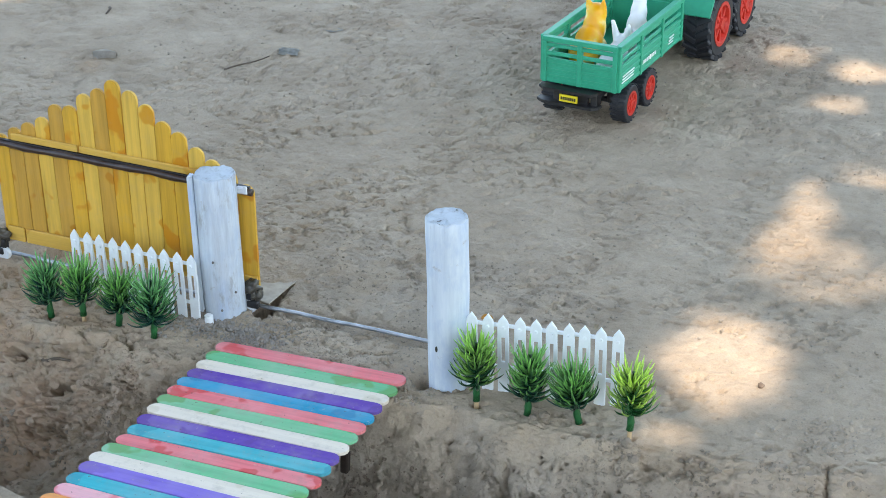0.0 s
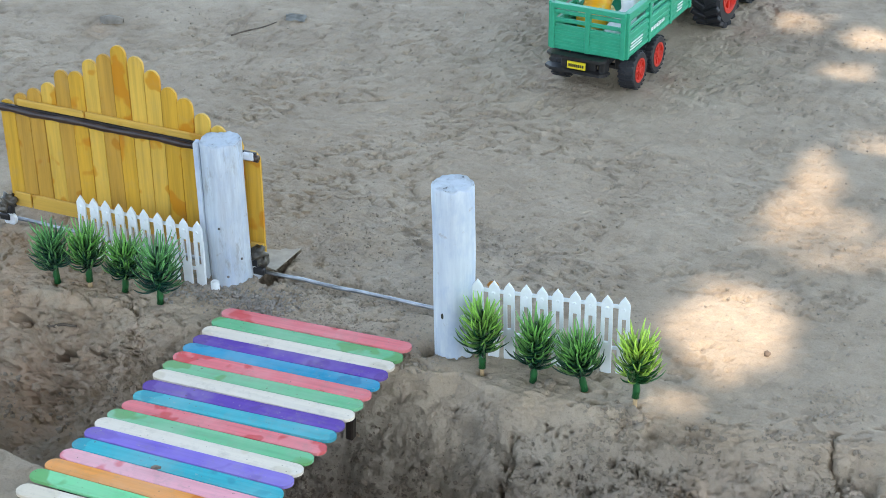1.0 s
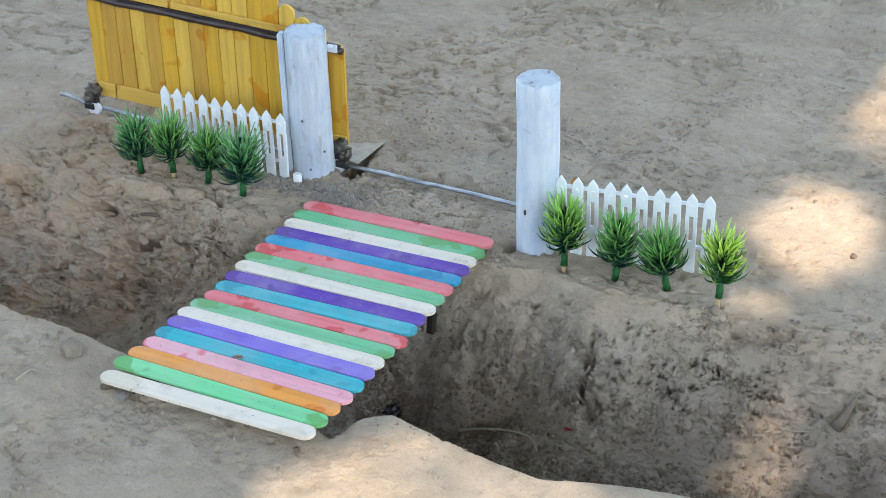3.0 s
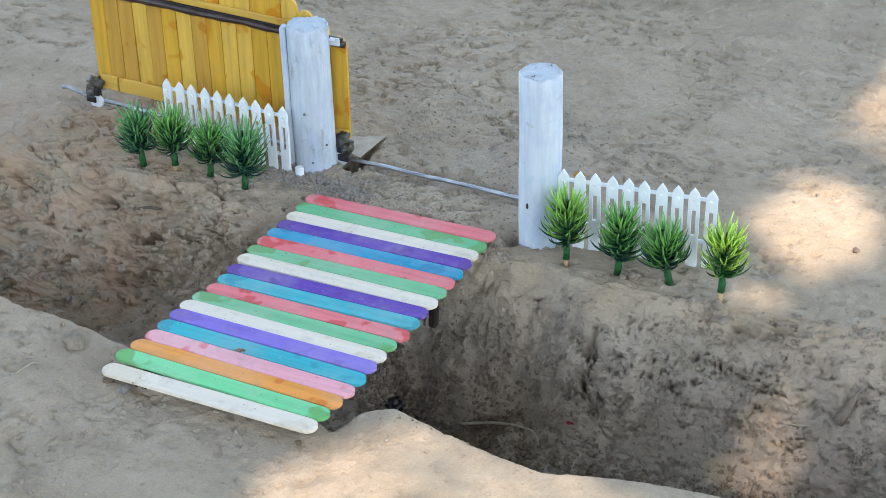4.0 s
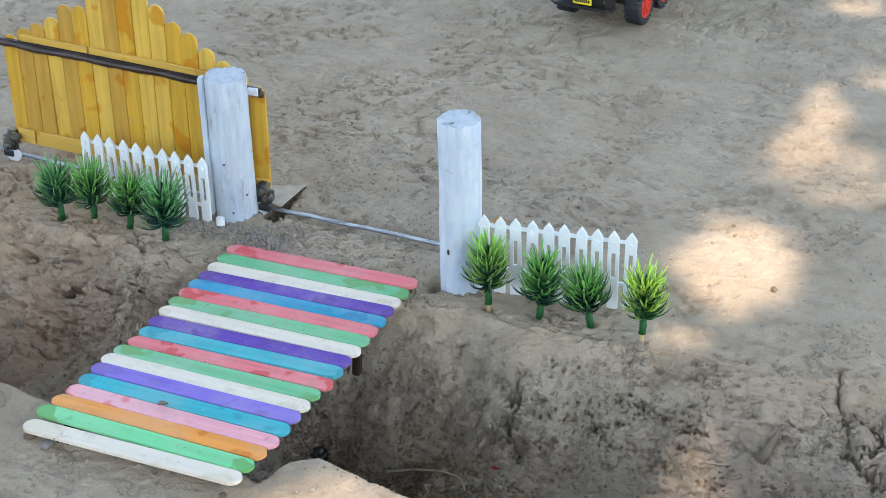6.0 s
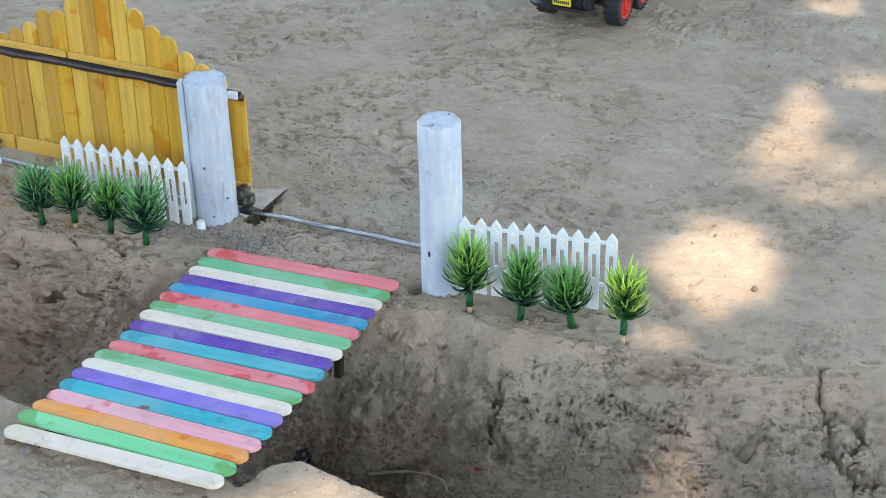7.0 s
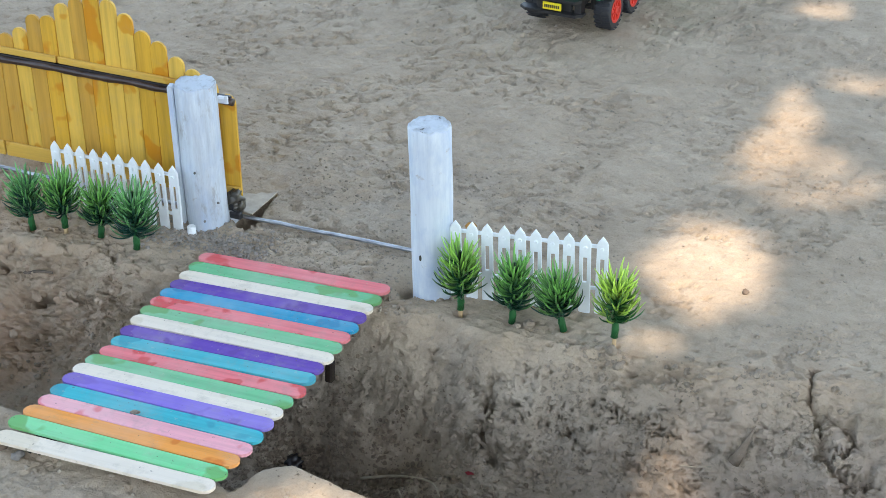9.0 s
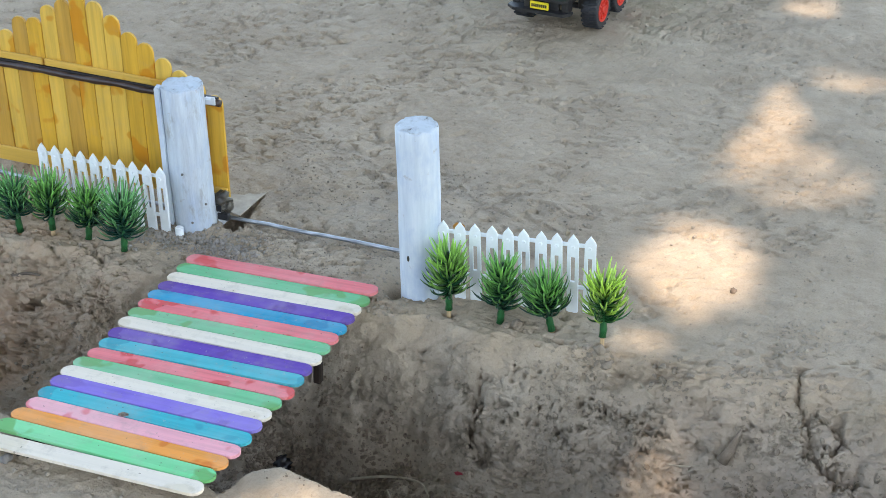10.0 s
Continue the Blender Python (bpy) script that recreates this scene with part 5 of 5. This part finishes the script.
# ---- litter on the ground ----
def build_litter():
    rnd = random.Random(12)

    def pebble(x, y, r, mat, label, seed):
        bm = bmesh.new()
        blob(bm, (0, 0, 0), (r, r * 0.8, r * 0.7), sub=3, rough=0.42, seed=seed)
        o = obj("pebble", bm, mat, smooth=True)
        o.matrix_world = pose(x, y, height(x, y) + r * 0.35, 0, 0, seed * 57)
        tagged(o, label, "pebble", "pebbles")

    pebble(0.182, 0.071, 0.0022, STONE, "brown pebble lying in the sun patch", 1.3)
    pebble(-0.1225, -0.1890, 0.0028, STONE, "brown pebble under the bridge corner", 3.7)
    pebble(-0.1120, -0.1915, 0.0032, STONE_GREY, "flat grey pebble beside the bridge end", 4.4)
    pebble(-0.1550, -0.1710, 0.0062, CLOD, "grey clod on the near bank", 5.9)
    pebble(0.165, -0.093, 0.0080, CLOD, "grey clod lying in the ditch", 6.2)
    pebble(0.134, -0.013, 0.0030, CLOD, "grey clod below the lime plant", 7.3)
    pebble(0.0810, 0.0005, 0.0034, CLOD, "grey clod at the rim by the dark plant", 4.8)
    pebble(0.1290, -0.0080, 0.0036, CLOD, "broken clod under the lime plant", 8.8)
    pebble(0.0755, -0.0020, 0.0022, CLOD, "small clod at the rim of the ditch", 1.9)
    pebble(-0.300, 0.028, 0.0045, CLOD, "grey clod on the far bank", 8.1)
    # black lump put where there is a round dark hole
    pebble(-0.0440, -0.0400, 0.0062, BLACK_GROOVE, "black lump standing in for a dark hole in the ditch", 2.9)
    pebble(-0.0160, -0.1925, 0.0018, STONE, "brown pebble under the bridge corner", 9.2)

    def strand(name, pts, r, mat, label, cat, seg=6, on=True):
        bm = bmesh.new()
        q = [Vector((x, y, (height(x, y) if on else 0) + z)) for x, y, z in pts]
        for _ in range(2):
            q = [q[0]] + [m for a, b in zip(q, q[1:]) for m in (a.lerp(b, 0.25), a.lerp(b, 0.75))] + [q[-1]]
        n = len(q)
        pipe(bm, q, [r * (1 - 0.5 * i / n) for i in range(n)], seg)
        tagged(obj(name, bm, mat, smooth=True), label, cat)

    strand("twig", [(-0.326, 0.405, 0.001), (-0.318, 0.414, 0.0025), (-0.308, 0.427, 0.0015), (-0.301, 0.437, 0.003)], 0.0008, TWIG, "short dark twig on the trampled soil", "twig")
    strand("twig", [(-0.228, -0.016, -0.002), (-0.220, -0.0210, 0.0065), (-0.212, -0.0200, 0.0075), (-0.203, -0.0180, 0.0040)], 0.0012, TWIG, "grey twig sticking out of the ditch side", "twig")
    strand("straw", [(0.0005, -0.0470, 0.002), (0.0200, -0.0485, 0.0035), (0.0370, -0.0515, 0.003), (0.0465, -0.0530, 0.0025), (0.0525, -0.0615, 0.002)], 0.0009, STRAW, "dry bent straw on the ditch bottom", "straw")
    strand("straw", [(0.0290, -0.0645, 0.001), (0.0310, -0.0665, 0.005), (0.0340, -0.0690, 0.001)], 0.0007, STRAW, "short dry straw stub on the ditch bottom", "straw")
    strand("straw", [(-0.165, -0.205, 0.001), (-0.161, -0.198, 0.004), (-0.162, -0.192, 0.001)], 0.0006, STRAW, "dry straw bit on the near bank", "straw")
    strand("straw", [(-0.190, -0.228, 0.001), (-0.187, -0.221, 0.002), (-0.183, -0.212, 0.001)], 0.0006, STRAW, "dry straw bit on the near bank", "straw")
    strand("straw", [(-0.160, 0.495, 0.001), (-0.163, 0.504, 0.004), (-0.166, 0.516, 0.001)], 0.0007, STRAW, "short pale straw on the open soil", "straw")
    strand("twig", [(-0.490, 0.500, 0.001), (-0.486, 0.496, 0.003), (-0.485, 0.486, 0.001)], 0.0014, TWIG, "dark twig stub on the open soil", "twig")

    # two pale strands added in place of sunlit scraps on the cut face
    strand("straw", [(0.175, -0.0370, -0.0425), (0.1827, -0.0362, -0.0422), (0.1903, -0.0352, -0.0405)], 0.0005, STRAW, "pale strand standing in for a sunlit flake of the cut", "straw", on=False)
    strand("straw", [(0.1527, -0.0145, -0.0118), (0.1565, -0.0170, -0.0143), (0.161, -0.0182, -0.0164)], 0.0004, STRAW, "thin pale strand standing in for a sunlit ledge of the cut", "straw", on=False)
    bm = bmesh.new()
    pipe(bm, [(0.2010, -0.0340, -0.0360), (0.2040, -0.0325, -0.0305), (0.2066, -0.0295, -0.0240), (0.2095, -0.0262, -0.0168)], [0.0034, 0.0025, 0.0014, 0.0003], 9)
    tagged(obj("root_stub", bm, DARK_CLOD, smooth=True), "soil-covered pointed root stub in the cut face", "root")

    def leaf(x, y, z, size, mat, label, cat, turn, curl=0.3, tilt=0):
        bm = bmesh.new()
        n = 7
        grid = []
        for i in range(n):
            u = i / (n - 1)
            w = 0.36 * math.sin(math.pi * (0.06 + 0.9 * u)) * (1 + 0.2 * math.sin(u * 9 + size * 900))
            grid.append([bm.verts.new((size * (u - 0.5), size * w * v, size * curl * (v * v + (u - 0.5) ** 2) * 0.6)) for v in (-1, -0.4, 0.4, 1)])
        for a, b in zip(grid, grid[1:]):
            for k in range(3):
                bm.faces.new((a[k], a[k + 1], b[k + 1], b[k]))
        r = bmesh.ops.solidify(bm, geom=list(bm.faces), thickness=0.0004)
        o = obj("dry_leaf" if cat == "leaf" else "chip", bm, mat, smooth=True)
        o.matrix_world = pose(x, y, height(x, y) + z, tilt, 0, turn)
        tagged(o, label, cat)

    leaf(-0.430, 0.394, 0.0055, 0.020, LEAF_DRY, "curled dry leaf on the trampled soil", "leaf", 12, -0.45)
    leaf(-0.292, 0.454, 0.0004, 0.024, CHIP_BLUE, "flat blue-grey chip on the soil", "chip", -30, 0.06)
    leaf(-0.283, 0.522, -0.0002, 0.018, CHIP_BLUE, "faint grey chip trodden into the soil", "chip", 10, 0.03)
    leaf(0.039, 0.026, 0.0395, 0.0065, LEAF_ORANGE, "orange dry leaf caught behind the fence", "leaf", 20, 0.4, 50)
    leaf(0.099, 0.0275, 0.0455, 0.005, STRAW, "pale dry leaf tip caught on the fence", "leaf", 80, 0.4, 60)
    leaf(0.0638, -0.0460, 0.003, 0.0048, PETAL, "faded red petal in the ditch", "petal", 0, 0.2)
    leaf(-0.0710, -0.1500, 0.0056 - height(-0.0710, -0.1500), 0.0050, LEAF_DRY, "grey crumb lying on the bridge", "crumb", 20, 0.4)

    # card scrap lying at the rim of the little trench by the post
    bm = bmesh.new()
    plate(bm, [(-0.1300, 0.0630), (-0.1190, 0.0585), (-0.1100, 0.0560), (-0.1078, 0.0880), (-0.1130, 0.0822), (-0.1165, 0.0838), (-0.1195, 0.0800), (-0.1270, 0.0790)], 0.0008, None, 0.0002)
    o = obj("card_scrap", bm, CARD)
    o.matrix_world = pose(0, 0, 0.0030, 0, 0, 0)
    tagged(o, "tan card scrap lying at the rim of a pit", "card")


build_litter()


def clod_shapes():
    shapes = []
    for k in range(24):
        b = bmesh.new()
        blob(b, (0, 0, 0), (1, 0.8, 0.7), sub=(2, 1, 3)[k // 8], rough=0.6, seed=k * 3.1)
        # broken faces
        cut = random.Random(k)
        for _ in range(4):
            n = Vector((cut.gauss(0, 1), cut.gauss(0, 1), cut.gauss(0, 0.8))).normalized()
            for v in b.verts:
                far = v.co.dot(n) - 0.52
                if far > 0:
                    v.co -= n * far * 0.6
        shapes.append((np.array([v.co[:] for v in b.verts]), np.array([[v.index for v in f.verts] for f in b.faces])))
        b.free()
    return shapes


def scatter(name, spots, sink, mat, label, seed):
    """Clods of broken soil, half sunk in the surface, as one object."""
    rnd = random.Random(seed)
    shapes = clod_shapes()
    xy = np.array([p[:2] for p in spots])
    gx, gy, gz, _ = ground_shape(xy[:, 0], xy[:, 1])
    vv, ff, n = [], [], 0
    for k, (_, _, r) in enumerate(spots):
        v, f = shapes[k % 8 + (16 if spots[k][2] > 0.0034 else 0 if spots[k][2] > 0.0011 else 8)]
        turn = np.array(Euler((rnd.uniform(-0.6, 0.6), rnd.uniform(-0.6, 0.6), rnd.uniform(0, 6.28))).to_matrix())
        vv.append(v @ turn.T * r + (gx[k], gy[k], gz[k] + sink * r))
        ff.append(f + n)
        n += len(v)
    me = bpy.data.meshes.new(name)
    me.from_pydata(np.concatenate(vv).tolist(), [], np.concatenate(ff).tolist())
    me.materials.append(mat)
    tagged(new(name, me), label, "soil", kind="stuff")


def build_crumbs():
    rnd = random.Random(31)

    def cluster(out, x0, x1, y0, y1, groups, each, spread, r0, r1):
        for _ in range(groups):
            cx, cy = rnd.uniform(x0, x1), rnd.uniform(y0, y1)
            k = rnd.uniform(0.4, 1.4)
            for _ in range(int(each * k)):
                out.append((rnd.gauss(cx, spread * k), rnd.gauss(cy, spread * k * 0.8), r0 + (r1 - r0) * rnd.random() ** 3.5))

    dug = []
    cluster(dug, 0.05, 0.22, -0.046, -0.010, 22, 44, 0.0055, 0.0004, 0.0024)
    cluster(dug, -0.36, -0.13, -0.075, -0.026, 16, 36, 0.006, 0.0004, 0.0028)
    cluster(dug, 0.20, 0.30, -0.04, 0.0, 14, 30, 0.007, 0.0005, 0.0024)
    gravel = []
    cluster(gravel, -0.162, -0.088, 0.014, 0.040, 84, 24, 0.0075, 0.00035, 0.0017)
    scatter("post_gravel", gravel, 0.2, GRAVEL, "grey gravel crumbs at the foot of the post", 5)
    cluster(dug, -0.13, 0.02, 0.004, 0.064, 46, 34, 0.010, 0.0003, 0.0011)
    cluster(dug, -0.10, 0.01, 0.066, 0.16, 36, 24, 0.012, 0.0003, 0.0013)
    scatter("soil_crumbs", dug, 0.05, CLOD, "crumbled grey-brown clods in the ditch and by the post", 1)
    chunks = []
    cluster(chunks, -0.250, -0.165, -0.034, -0.012, 10, 12, 0.006, 0.0005, 0.0042)
    cluster(chunks, -0.330, -0.200, -0.080, -0.030, 16, 16, 0.010, 0.0005, 0.0048)
    cluster(chunks, -0.190, -0.150, -0.050, -0.020, 12, 16, 0.006, 0.0006, 0.0036)
    cluster(chunks, -0.34, -0.13, -0.135, -0.070, 44, 44, 0.012, 0.0004, 0.0026)
    scatter("broken_clods", chunks, -0.25, RED_CLOD, "broken lumps of dry soil in the ditch side", 4)
    # dark crumbs laid thick near the bridge to stand in for its shade
    ditch_soil = []
    cluster(ditch_soil, -0.03, 0.24, -0.110, -0.058, 110, 60, 0.010, 0.0004, 0.0024)
    cluster(ditch_soil, -0.14, 0.06, -0.150, -0.034, 80, 60, 0.012, 0.0004, 0.0026)
    cluster(ditch_soil, -0.04, 0.05, -0.046, -0.024, 16, 30, 0.005, 0.0004, 0.0018)
    cluster(ditch_soil, -0.06, 0.03, -0.054, -0.037, 40, 50, 0.005, 0.0004, 0.0022)
    cluster(ditch_soil, -0.056, -0.020, -0.042, -0.033, 20, 30, 0.004, 0.0006, 0.0030)
    scatter("ditch_rubble", ditch_soil, 0.1, DARK_CLOD, "dark brown crumbs on the ditch bottom, toned down for its shade", 3)
    dry = []
    cluster(dry, -0.03, 0.03, -0.012, 0.004, 10, 22, 0.007, 0.0005, 0.0016)
    cluster(dry, -0.18, 0.12, -0.28, -0.185, 44, 16, 0.018, 0.0003, 0.0017)
    cluster(dry, -0.45, 0.25, 0.06, 0.60, 150, 30, 0.020, 0.0003, 0.0016)
    cluster(dry, -0.12, 0.01, 0.008, 0.06, 26, 26, 0.010, 0.0003, 0.0014)
    cluster(dry, 0.10, 0.26, 0.0, 0.15, 14, 16, 0.02, 0.0003, 0.0011)
    cluster(dry, 0.21, 0.26, 0.02, 0.05, 8, 24, 0.008, 0.0005, 0.0018)
    cluster(dry, -0.34, -0.15, 0.0, 0.06, 14, 20, 0.015, 0.0003, 0.0014)
    scatter("loose_grit", dry, 0.1, DRY_CLOD, "loose dry grit and crumbs on the soil", 2)


build_crumbs()
